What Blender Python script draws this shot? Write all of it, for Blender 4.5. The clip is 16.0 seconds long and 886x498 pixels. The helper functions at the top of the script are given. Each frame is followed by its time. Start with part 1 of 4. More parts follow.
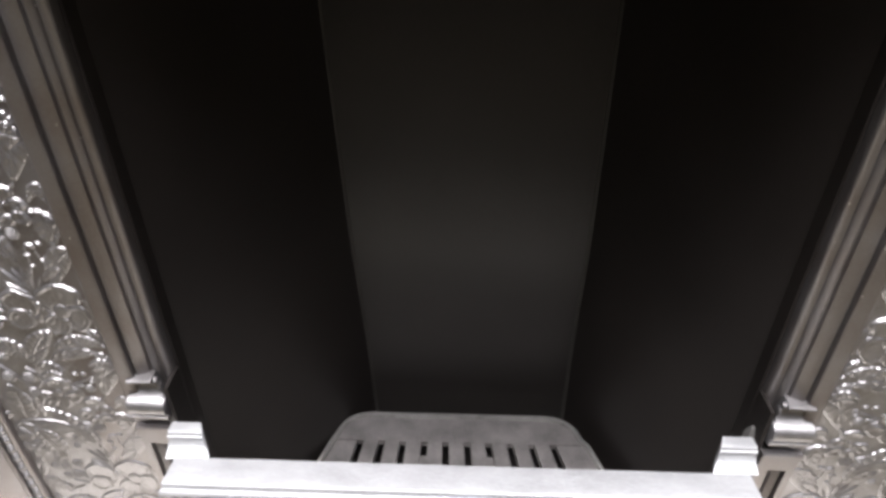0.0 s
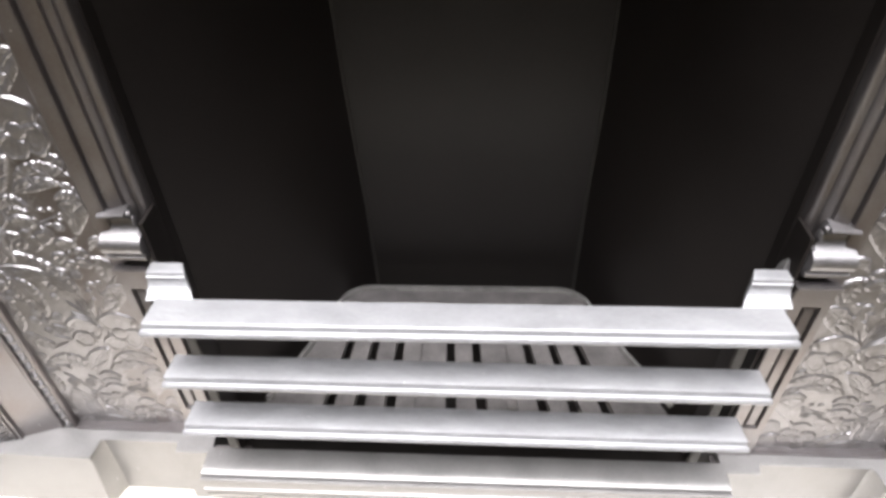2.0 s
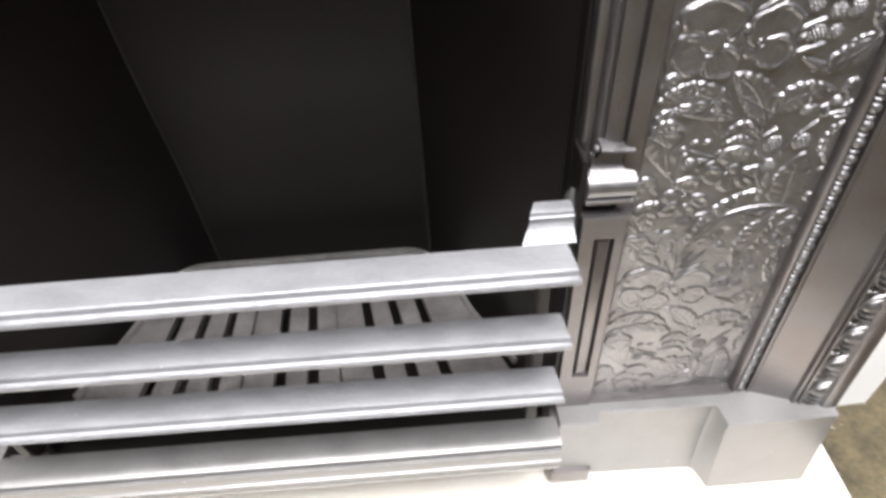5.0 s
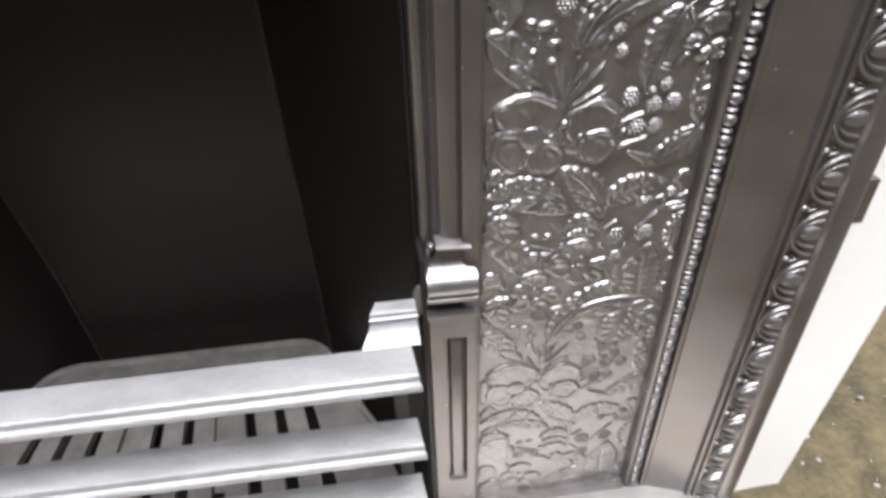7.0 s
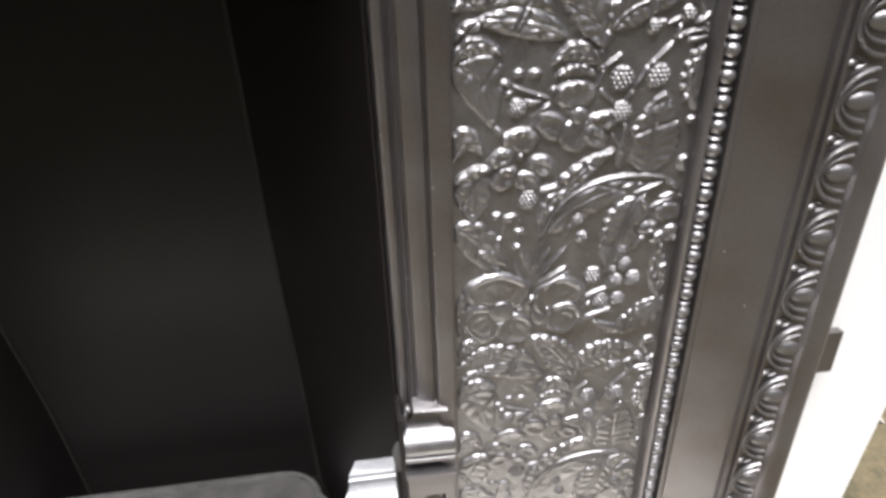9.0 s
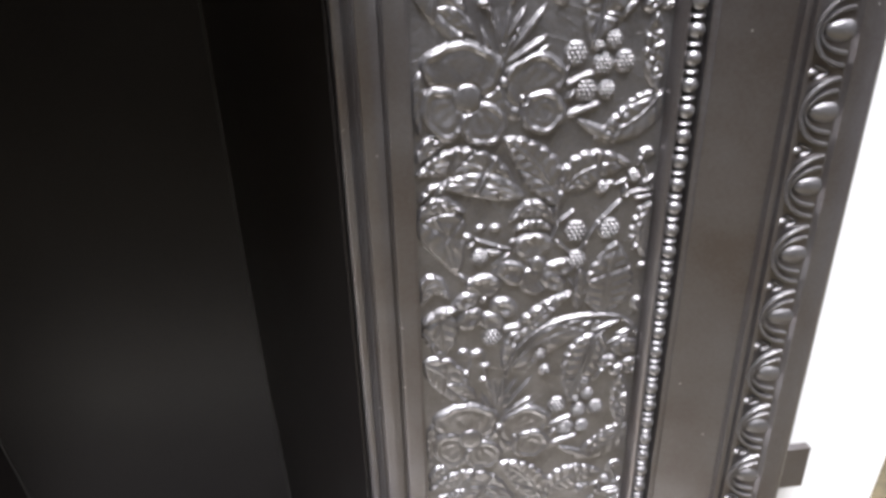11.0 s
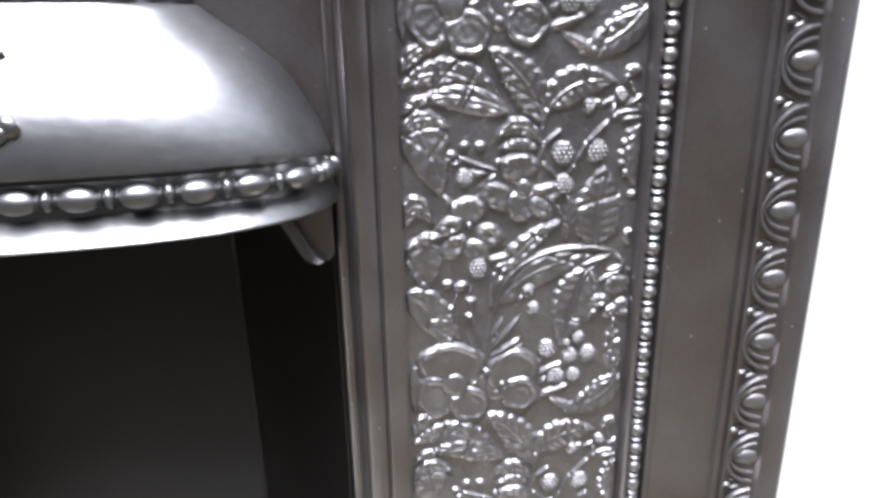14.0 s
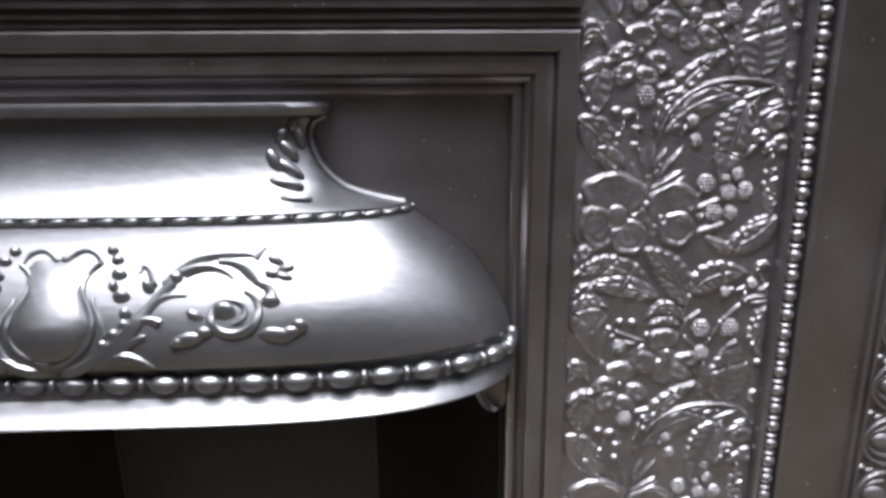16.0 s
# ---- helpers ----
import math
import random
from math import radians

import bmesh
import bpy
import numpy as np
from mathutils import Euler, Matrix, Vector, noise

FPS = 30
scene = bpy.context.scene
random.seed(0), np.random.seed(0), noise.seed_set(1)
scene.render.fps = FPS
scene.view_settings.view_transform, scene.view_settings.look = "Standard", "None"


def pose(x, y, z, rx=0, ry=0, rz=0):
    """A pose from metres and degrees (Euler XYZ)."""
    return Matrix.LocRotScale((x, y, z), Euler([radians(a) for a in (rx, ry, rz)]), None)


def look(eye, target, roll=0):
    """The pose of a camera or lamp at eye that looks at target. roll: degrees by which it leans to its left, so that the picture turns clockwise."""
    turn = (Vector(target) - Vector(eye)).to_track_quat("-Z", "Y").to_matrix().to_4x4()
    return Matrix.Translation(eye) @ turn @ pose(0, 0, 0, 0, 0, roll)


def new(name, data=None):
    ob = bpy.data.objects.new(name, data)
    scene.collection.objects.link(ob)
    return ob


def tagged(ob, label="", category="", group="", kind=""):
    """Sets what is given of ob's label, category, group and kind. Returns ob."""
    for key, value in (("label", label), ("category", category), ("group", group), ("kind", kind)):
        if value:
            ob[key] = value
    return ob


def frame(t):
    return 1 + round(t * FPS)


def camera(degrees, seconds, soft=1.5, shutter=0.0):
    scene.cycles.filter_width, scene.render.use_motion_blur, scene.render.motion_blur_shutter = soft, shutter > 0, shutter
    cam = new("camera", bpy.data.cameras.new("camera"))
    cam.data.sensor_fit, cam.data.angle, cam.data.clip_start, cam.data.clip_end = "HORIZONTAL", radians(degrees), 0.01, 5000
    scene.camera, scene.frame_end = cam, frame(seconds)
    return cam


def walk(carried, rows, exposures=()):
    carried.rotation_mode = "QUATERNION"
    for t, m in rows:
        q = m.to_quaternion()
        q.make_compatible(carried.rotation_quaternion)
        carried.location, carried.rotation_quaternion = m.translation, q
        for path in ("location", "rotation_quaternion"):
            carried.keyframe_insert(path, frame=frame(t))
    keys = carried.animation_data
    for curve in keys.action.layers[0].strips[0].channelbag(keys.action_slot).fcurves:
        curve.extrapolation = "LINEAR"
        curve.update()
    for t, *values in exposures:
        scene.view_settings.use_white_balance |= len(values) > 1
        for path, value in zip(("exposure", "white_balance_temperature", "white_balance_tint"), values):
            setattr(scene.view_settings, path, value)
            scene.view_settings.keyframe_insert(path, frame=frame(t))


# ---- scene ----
cam = camera(68.38, 16.0, 3.4)
PATH = [
    (0, (-0.0024, -0.3242, 0.7296), (-0.0535, 1.3122, -0.4191), 0.09),
    (0.5, (-0.0032, -0.3321, 0.7073), (-0.0486, 1.2623, -0.4992), -0.05),
    (1, (-0.0020, -0.3358, 0.6834), (-0.0651, 1.2203, -0.5715), -0.57),
    (1.5, (0.0004, -0.3336, 0.6618), (-0.0678, 1.1941, -0.6272), -0.74),
    (2, (-0.0006, -0.3289, 0.6404), (-0.0643, 1.1714, -0.6806), -1.00),
    (2.5, (0.0043, -0.3294, 0.6219), (-0.0509, 1.1425, -0.7311), -0.95),
    (3, (0.0184, -0.3282, 0.6100), (-0.0196, 1.1219, -0.7668), -1.39),
    (3.5, (0.0375, -0.3240, 0.6023), (0.0334, 1.1158, -0.7859), -1.60),
    (6, (0.1803, -0.2890, 0.5859), (0.2977, 1.1895, -0.7558), -3.18),
    (6.5, (0.1941, -0.2842, 0.5840), (0.3671, 1.2328, -0.7079), -2.18),
    (7, (0.2046, -0.2812, 0.5881), (0.3939, 1.2896, -0.6353), -1.77),
    (7.5, (0.2122, -0.2789, 0.6001), (0.4101, 1.3478, -0.5465), -1.58),
    (8, (0.2164, -0.2784, 0.6117), (0.4209, 1.3870, -0.4768), -1.61),
    (8.5, (0.2183, -0.2781, 0.6239), (0.4257, 1.4183, -0.4150), -1.68),
    (11, (0.2379, -0.2850, 0.6768), (0.4573, 1.5307, -0.1327), -1.52),
    (11.5, (0.2415, -0.2897, 0.6985), (0.4607, 1.5374, -0.0847), -1.33),
    (12, (0.2410, -0.2929, 0.7190), (0.4610, 1.5463, -0.0355), -1.58),
    (12.5, (0.2413, -0.2968, 0.7379), (0.4580, 1.5574, 0.0204), -1.48),
    (13, (0.2414, -0.2991, 0.7552), (0.4546, 1.5693, 0.0744), -1.47),
    (13.5, (0.2423, -0.3016, 0.7765), (0.4584, 1.5781, 0.1286), -1.15),
    (14, (0.2459, -0.3028, 0.7959), (0.4558, 1.5887, 0.1811), -0.98),
    (14.5, (0.2438, -0.3050, 0.8177), (0.4476, 1.5989, 0.2402), -1.11),
    (15, (0.2332, -0.3116, 0.8360), (0.4237, 1.6026, 0.2887), -1.01),
    (15.5, (0.2101, -0.3290, 0.8595), (0.3613, 1.5978, 0.3450), -0.70),
    (16, (0.1741, -0.3493, 0.8803), (0.2531, 1.5897, 0.3966), -0.31),
]
walk(cam, [(t, look(eye, target, roll)) for t, eye, target, roll in PATH],
     [(0, 1.66, 6280, 13), (1, 1.68, 6280, 13), (3.5, 1.45, 6300, 13), (6, 1.39, 6270, 11), (8.5, 1.53, 6250, 11), (11, 1.70, 6060, 13), (13, 1.86, 5830, 13), (14.5, 2.02, 5820, 13), (15.5, 1.88, 5880, 14), (16, 1.47, 5890, 15)])

# ---- light ----
world = bpy.data.worlds.new("sky")
world.use_nodes = True
scene.world = world
wn, wl = world.node_tree.nodes, world.node_tree.links
sky = wn.new("ShaderNodeTexSky")
sky.sky_type, sky.sun_disc = "NISHITA", False
sky.sun_elevation, sky.sun_rotation = radians(76), radians(200)
wn["Background"].inputs["Strength"].default_value = 0.13
sky.dust_density = 6.0
pale = wn.new("ShaderNodeHueSaturation")          # cloud cover takes most of the blue out of the sky
pale.inputs["Saturation"].default_value = 0.15
wl.new(sky.outputs["Color"], pale.inputs["Color"])
wl.new(pale.outputs["Color"], wn["Background"].inputs["Color"])
sun = new("sun", bpy.data.lights.new("sun", "SUN"))
sun.data.energy, sun.data.angle, sun.data.color = 2.5, radians(42), (1.0, 0.97, 0.93)
sun.matrix_world = look((0, 0, 4), (0.2, 1.0, 0), 0)


# ---- materials ----
def material(name, base, metallic, rough, grain=900.0, bump=0.1, spread=0.25, blotch=14.0, rough_spread=0.1, second=None, spec=0.5, stretch=(1, 1, 1), specks=0.0):
    """A procedural surface: base colour varied at two scales, uneven gloss, fine relief."""
    m = bpy.data.materials.new(name)
    m.use_nodes = True
    n, l = m.node_tree.nodes, m.node_tree.links
    bsdf = n["Principled BSDF"]
    bsdf.inputs["Metallic"].default_value = metallic
    bsdf.inputs["Specular IOR Level"].default_value = spec
    co = n.new("ShaderNodeTexCoord")
    big, small = n.new("ShaderNodeTexNoise"), n.new("ShaderNodeTexNoise")
    big.inputs["Scale"].default_value, big.inputs["Detail"].default_value = blotch, 6
    small.inputs["Scale"].default_value, small.inputs["Detail"].default_value = grain, 3
    grainway = n.new("ShaderNodeMapping")
    grainway.inputs["Scale"].default_value = stretch
    l.new(co.outputs["Object"], grainway.inputs["Vector"])
    for node in (big, small):
        l.new(grainway.outputs["Vector"], node.inputs["Vector"])
    ramp = n.new("ShaderNodeValToRGB")
    dark = second or tuple(c * (1 - spread) for c in base)
    ramp.color_ramp.elements[0].color, ramp.color_ramp.elements[1].color = (*dark, 1), (*base, 1)
    ramp.color_ramp.elements[0].position, ramp.color_ramp.elements[1].position = 0.35, 0.65
    mix = n.new("ShaderNodeMath")
    mix.operation = "MULTIPLY_ADD"
    mix.inputs[1].default_value = 0.35
    l.new(small.outputs["Fac"], mix.inputs[0])
    half = n.new("ShaderNodeMath")
    half.operation = "MULTIPLY"
    half.inputs[1].default_value = 0.65
    l.new(big.outputs["Fac"], half.inputs[0])
    l.new(half.outputs[0], mix.inputs[2])
    l.new(mix.outputs[0], ramp.inputs["Fac"])
    if specks:
        # few small chips and dust specks, pale on the dark iron
        cell = n.new("ShaderNodeTexVoronoi")
        cell.inputs["Scale"].default_value = 140
        l.new(co.outputs["Object"], cell.inputs["Vector"])
        near = n.new("ShaderNodeMath")
        near.operation, near.inputs[1].default_value = "LESS_THAN", 0.075
        l.new(cell.outputs["Distance"], near.inputs[0])
        pick = n.new("ShaderNodeSeparateColor")
        l.new(cell.outputs["Color"], pick.inputs["Color"])
        few = n.new("ShaderNodeMath")
        few.operation, few.inputs[1].default_value = "LESS_THAN", specks
        l.new(pick.outputs["Red"], few.inputs[0])
        both = n.new("ShaderNodeMath")
        both.operation = "MULTIPLY"
        l.new(near.outputs[0], both.inputs[0])
        l.new(few.outputs[0], both.inputs[1])
        chip = n.new("ShaderNodeMix")
        chip.data_type = "RGBA"
        chip.inputs["B"].default_value = (0.6, 0.6, 0.58, 1)
        l.new(both.outputs[0], chip.inputs["Factor"])
        l.new(ramp.outputs["Color"], chip.inputs["A"])
        l.new(chip.outputs["Result"], bsdf.inputs["Base Color"])
    else:
        l.new(ramp.outputs["Color"], bsdf.inputs["Base Color"])
    gloss = n.new("ShaderNodeMapRange")
    gloss.inputs["To Min"].default_value, gloss.inputs["To Max"].default_value = max(0.02, rough - rough_spread), min(1, rough + rough_spread)
    gloss.inputs["From Min"].default_value, gloss.inputs["From Max"].default_value = 0.3, 0.7
    l.new(mix.outputs[0], gloss.inputs["Value"])
    l.new(gloss.outputs["Result"], bsdf.inputs["Roughness"])
    b = n.new("ShaderNodeBump")
    b.inputs["Strength"].default_value, b.inputs["Distance"].default_value = bump, 0.0006
    l.new(small.outputs["Fac"], b.inputs["Height"])
    l.new(b.outputs["Normal"], bsdf.inputs["Normal"])
    return m


IRON = material("black_leaded_iron", (0.207, 0.199, 0.203), 0.82, 0.365, 620, 0.10, 0.25, 26, 0.09, second=(0.160, 0.141, 0.135), specks=0.20)
RELIEF = material("burnished_iron", (0.284, 0.276, 0.282), 0.82, 0.355, 760, 0.30, 0.20, 60, 0.08, second=(0.200, 0.190, 0.192))
HOOD = material("polished_iron", (0.252, 0.250, 0.254), 0.90, 0.34, 300, 0.17, 0.26, 22, 0.05, stretch=(0.4, 1, 1), specks=0.08)
BAR = material("bright_cast_iron", (0.345, 0.347, 0.358), 0.40, 0.50, 480, 0.85, 0.20, 90, stretch=(0.5, 1, 1), specks=0.10)
FOOT = material("satin_cast_iron", (0.262, 0.256, 0.253), 0.6, 0.42, 420, 0.2, 0.2, 30, specks=0.08)
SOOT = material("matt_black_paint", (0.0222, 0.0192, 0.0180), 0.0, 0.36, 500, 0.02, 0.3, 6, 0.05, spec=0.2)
# back plate: a little lighter than the cheeks' black
FIREBACK = material("paler_black_paint", (0.0245, 0.0218, 0.0206), 0.0, 0.38, 500, 0.02, 0.35, 6, 0.05, spec=0.24)
SEAM = material("rubbed_black_paint", (0.060, 0.056, 0.052), 0.0, 0.5, 300, 0.2, 0.4, 12, spec=0.3)
RIM = material("rubbed_grate_iron", (0.36, 0.35, 0.34), 0.6, 0.5, 400, 0.5, 0.4, 60)
ASH = material("worn_grate_iron", (0.25, 0.235, 0.23), 0.4, 0.5, 400, 0.35, 0.45, 40)
WHITE = material("white_paint", (0.90, 0.90, 0.90), 0.0, 0.5, 300, 0.08, 0.05, 5)
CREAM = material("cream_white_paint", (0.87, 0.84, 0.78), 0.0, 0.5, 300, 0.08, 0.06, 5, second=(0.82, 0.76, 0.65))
EARTH = material("mossy_earth", (0.105, 0.083, 0.045), 0.0, 0.9, 160, 1.0, 0.5, 30, 0.05, second=(0.030, 0.026, 0.012), specks=0.12)
STONE = material("grey_pebble", (0.35, 0.33, 0.30), 0.0, 0.8, 300, 0.3, 0.4, 60)
# brown of the added walls, tinting what the iron reflects
WALL = material("added_wall_brown", (0.165, 0.150, 0.135), 0.0, 0.9, 60, 0.4, 0.3, 3)


# ---- mesh helpers ----
def empty(name, at=(0, 0, 0)):
    ob = new(name)
    ob.location = at
    return ob


def finish(name, bm, mat, parent=None, label="", smooth=True):
    bmesh.ops.recalc_face_normals(bm, faces=bm.faces)
    me = bpy.data.meshes.new(name)
    bm.to_mesh(me)
    bm.free()
    me.materials.append(mat)
    if smooth:
        me.polygons.foreach_set("use_smooth", [True] * len(me.polygons))
        me.set_sharp_from_angle(angle=radians(38))
    ob = new(name, me)
    ob.parent = parent
    if label:
        tagged(ob, label)
    return ob


def part(name, bm, mat, parent, label="", smooth=True):
    return finish(name, bm, mat, parent, label, smooth)


def box(bm, x0, x1, y0, y1, z0, z1, bevel=0.0):
    r = bmesh.ops.create_cube(bm, size=1)
    for v in r["verts"]:
        v.co = Vector((x0 + (v.co.x + 0.5) * (x1 - x0), y0 + (v.co.y + 0.5) * (y1 - y0), z0 + (v.co.z + 0.5) * (z1 - z0)))
    if bevel:
        edges = {e for v in r["verts"] for e in v.link_edges}
        bmesh.ops.bevel(bm, geom=list(edges), offset=bevel, segments=2, affect="EDGES")
    return bm


def loft(bm, rings, closed=True, caps=True):
    """Faces between equal rings of points; a ring is closed on itself."""
    vs = [[bm.verts.new(p) for p in r] for r in rings]
    n = len(vs[0])
    for a, b in zip(vs, vs[1:]):
        for i in range(n if closed else n - 1):
            j = (i + 1) % n
            bm.faces.new((a[i], a[j], b[j], b[i]))
    if caps and closed:
        bm.faces.new(vs[0])
        bm.faces.new(vs[-1][::-1])
    return vs


def extrude_x(bm, profile, xs):
    """A closed (y, z) outline carried along x; xs: (x, inset) stations, the inset drawing the front in."""
    loft(bm, [[(x, y, z) for y, z in profile] for x in xs])
    return bm


def extrude_z(bm, outline, z0, z1, chamfer=0.0):
    """A closed (x, y) outline carried up from z0 to z1."""
    loft(bm, [[(x, y, z) for x, y in outline] for z in (z0, z1)])
    return bm


def tube(bm, pts, radii, sides=8, flat=1.0, normal=(0, -1, 0)):
    """A tapered rod along points, flattened against its support by flat."""
    pts = [Vector(p) for p in pts]
    nrm = Vector(normal)
    rings = []
    for i, p in enumerate(pts):
        d = (pts[min(i + 1, len(pts) - 1)] - pts[max(i - 1, 0)]).normalized()
        side = d.cross(nrm).normalized()
        up = side.cross(d).normalized()
        r = radii[i] if hasattr(radii, "__len__") else radii
        rings.append([p + side * (r * math.cos(a)) + up * (r * flat * math.sin(a)) for a in (2 * math.pi * k / sides for k in range(sides))])
    loft(bm, rings)
    return bm


def blob(bm, at, size, turn=(0, 0, 0), u=10, v=7):
    m = Matrix.LocRotScale(at, Euler([radians(a) for a in turn]), size)
    bmesh.ops.create_uvsphere(bm, u_segments=u, v_segments=v, radius=1, matrix=m)
    return bm


# ---- ground, plinth, backing board, added unseen walls ----
BASE = 0.026          # top of the plinth at its middle
SLOPE = -0.028        # it falls a little to one side
GROUND = -0.038


def ground():
    bm = bmesh.new()
    n = 60
    inner = [(x, y) for x in np.linspace(-1.6, 1.8, n) for y in np.linspace(-1.6, 1.8, n)]
    vs = []
    for x, y in inner:
        h = 0.006 * noise.noise((x * 9, y * 9, 0)) + 0.003 * noise.noise((x * 31, y * 31, 4))
        vs.append(bm.verts.new((x, y, GROUND + h - 0.004)))
    for i in range(n - 1):
        for j in range(n - 1):
            bm.faces.new((vs[i * n + j], vs[(i + 1) * n + j], vs[(i + 1) * n + j + 1], vs[i * n + j + 1]))
    rim = [vs[i * n] for i in range(n)] + [vs[(n - 1) * n + j] for j in range(1, n)] + [vs[i * n + n - 1] for i in range(n - 2, -1, -1)] + [vs[j] for j in range(n - 2, 0, -1)]
    far = []
    for v in rim:
        d = Vector((v.co.x - 0.1, v.co.y - 0.1, 0)).normalized()
        far.append(bm.verts.new((d.x * 300, d.y * 300, GROUND - 0.004)))
    for i in range(len(rim)):
        j = (i + 1) % len(rim)
        bm.faces.new((rim[i], rim[j], far[j], far[i]))
    return tagged(finish("ground", bm, EARTH), "brown mossy earth ground with small pale stones", "ground", kind="structure")


ground()


def pebbles():
    bm = bmesh.new()
    rnd = random.Random(5)
    for _ in range(260):
        x, y = rnd.uniform(0.5, 1.4), rnd.uniform(-0.6, 1.0)
        r = rnd.uniform(0.002, 0.006)
        m = Matrix.LocRotScale((x, y, GROUND - 0.001), Euler((rnd.random(), rnd.random(), rnd.random() * 6)), (r, r * rnd.uniform(0.6, 1), r * 0.6))
        bmesh.ops.create_icosphere(bm, subdivisions=1, radius=1, matrix=m)
    return tagged(finish("gravel", bm, STONE), "scattered small pale stones on mossy earth", "gravel", kind="stuff")


pebbles()


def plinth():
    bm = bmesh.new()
    # the platform's front reach is unseen, added to bounce light up onto the iron
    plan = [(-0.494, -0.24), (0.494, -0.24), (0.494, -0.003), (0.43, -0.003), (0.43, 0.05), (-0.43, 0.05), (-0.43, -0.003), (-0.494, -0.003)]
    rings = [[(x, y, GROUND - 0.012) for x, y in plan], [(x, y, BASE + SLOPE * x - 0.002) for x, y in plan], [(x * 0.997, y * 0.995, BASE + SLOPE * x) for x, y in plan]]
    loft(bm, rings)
    return tagged(finish("plinth", bm, CREAM), "cream-white painted low platform, its unseen front reach added as a reflector", "platform")


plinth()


def backing_board():
    bm = bmesh.new()
    outline = ((0.5945, GROUND - 0.01), (0.678, 1.25), (-0.675, 1.25), (-0.612, GROUND - 0.01), (-0.30, GROUND - 0.01), (-0.30, 0.95), (0.30, 0.95), (0.30, GROUND - 0.01))
    loft(bm, [[(x, y, z) for x, z in outline] for y in (0.062, 0.08)])
    return tagged(finish("backing_board", bm, WHITE, smooth=False), "white painted board standing behind the iron fireplace", "board")


backing_board()


def unseen_wall(name, x0, x1, y0, y1, h):
    bm = bmesh.new()
    box(bm, x0, x1, y0, y1, GROUND - 0.05, h)
    return tagged(finish(name, bm, WALL, smooth=False), "unseen wall added to block low sky and darken reflections", "wall", kind="structure")


# out of view, added to block low sky and darken the iron's reflections
unseen_wall("wall_south", -2, 4, -2.8, -2.6, 3.2)
unseen_wall("wall_north", -2, 4, 2.6, 2.8, 2.2)
unseen_wall("wall_east", 3.8, 4.0, -2.6, 2.6, 2.9)
unseen_wall("wall_west", -2.0, -1.8, -2.6, 2.6, 3.2)

# ---- the iron fireplace ----
IN_W, IN_TOP = 0.2285, 0.8770      # the opening's half width and top
OUT_TOP = 1.03                    # top of the outer moulding
KERB = 0.112                      # top of the foot kerb
P0, P1 = 0.2600, 0.3780            # the flowered panel, from inner to outer edge
fireplace = tagged(empty("fireplace_insert", (0, 0, BASE)), "black cast-iron fireplace insert with flowered side panels and domed hood", "fireplace")
fireplace.matrix_world = Matrix.Translation((0, 0, 0))


def sweep(profile, z0, w, top):
    """A moulding up one side, mitred across the top and down the other. profile: (outward offset, y)."""
    bm = bmesh.new()
    rings = []
    for sx, end in ((1, 0), (1, 1), (-1, 1), (-1, 0)):
        rings.append([(sx * (w + o), y, (top + o) if end else z0) for o, y in profile])
    loft(bm, rings, closed=True)
    return bm


INNER = [(-0.0020, 0.035), (-0.0014, 0.0185), (-0.0008, 0.0152), (0.0004, 0.0138), (0.0018, 0.0132), (0.0036, 0.0130), (0.0044, 0.0136), (0.0050, 0.0112), (0.0078, 0.0084), (0.0086, 0.0092), (0.0092, 0.0092), (0.0098, 0.0066), (0.0140, 0.0046), (0.0182, 0.0036),
         (0.0190, 0.0038), (0.0198, 0.0056), (0.0205, 0.0056), (0.0211, 0.0008), (0.0230, -0.0004), (0.0300, -0.0016), (0.0316, -0.0005), (0.0316, 0.035)]
part("inner_moulding", sweep(INNER, KERB - 0.02, IN_W, IN_TOP), IRON, fireplace, "stepped iron moulding framing the fire opening")

OUTER = [(0, 0.03), (0, 0.001), (0.0012, -0.0025), (0.0025, -0.0035), (0.004, -0.0025), (0.0045, 0.0015), (0.0125, 0.0015), (0.0132, -0.0035), (0.0150, -0.0042),
         (0.0158, -0.0040), (0.0168, -0.0034), (0.0300, -0.0078), (0.0455, -0.0134), (0.0460, -0.0172), (0.0478, -0.0176), (0.0482, -0.0160),
         (0.0500, -0.0160), (0.0504, -0.0182), (0.0522, -0.0186), (0.0526, -0.0160), (0.0590, -0.0175), (0.0675, -0.0200), (0.0685, -0.0228), (0.0715, -0.0242),
         (0.0790, -0.0238), (0.0815, -0.0220), (0.0826, -0.0185), (0.0826, 0.03)]
part("outer_moulding", sweep(OUTER, KERB - 0.02, P1, OUT_TOP - 0.08), IRON, fireplace, "broad plain cove moulding round the iron frame")


# flowered relief: one repeat of the pattern, as height over its ground
PERIOD = 0.1894
TILE0 = 0.6200        # height of one repeat's foot
NX, NZ = 300, 480
GX, GZZ = np.meshgrid(np.linspace(P0, P1, NX), TILE0 + np.linspace(0, PERIOD, NZ))
field = np.zeros_like(GX)


def smooth01(t):
    t = np.clip(t, 0, 1)
    return t * t * (3 - 2 * t)


def near(cx, cz, reach):
    """The grid's points about (cx, cz), the repeat closing on itself: which, and their offsets."""
    dz = (GZZ - cz + PERIOD / 2) % PERIOD - PERIOD / 2
    dx = GX - cx
    pick = (np.abs(dx) < reach) & (np.abs(dz) < reach)
    return pick, dx[pick], dz[pick]


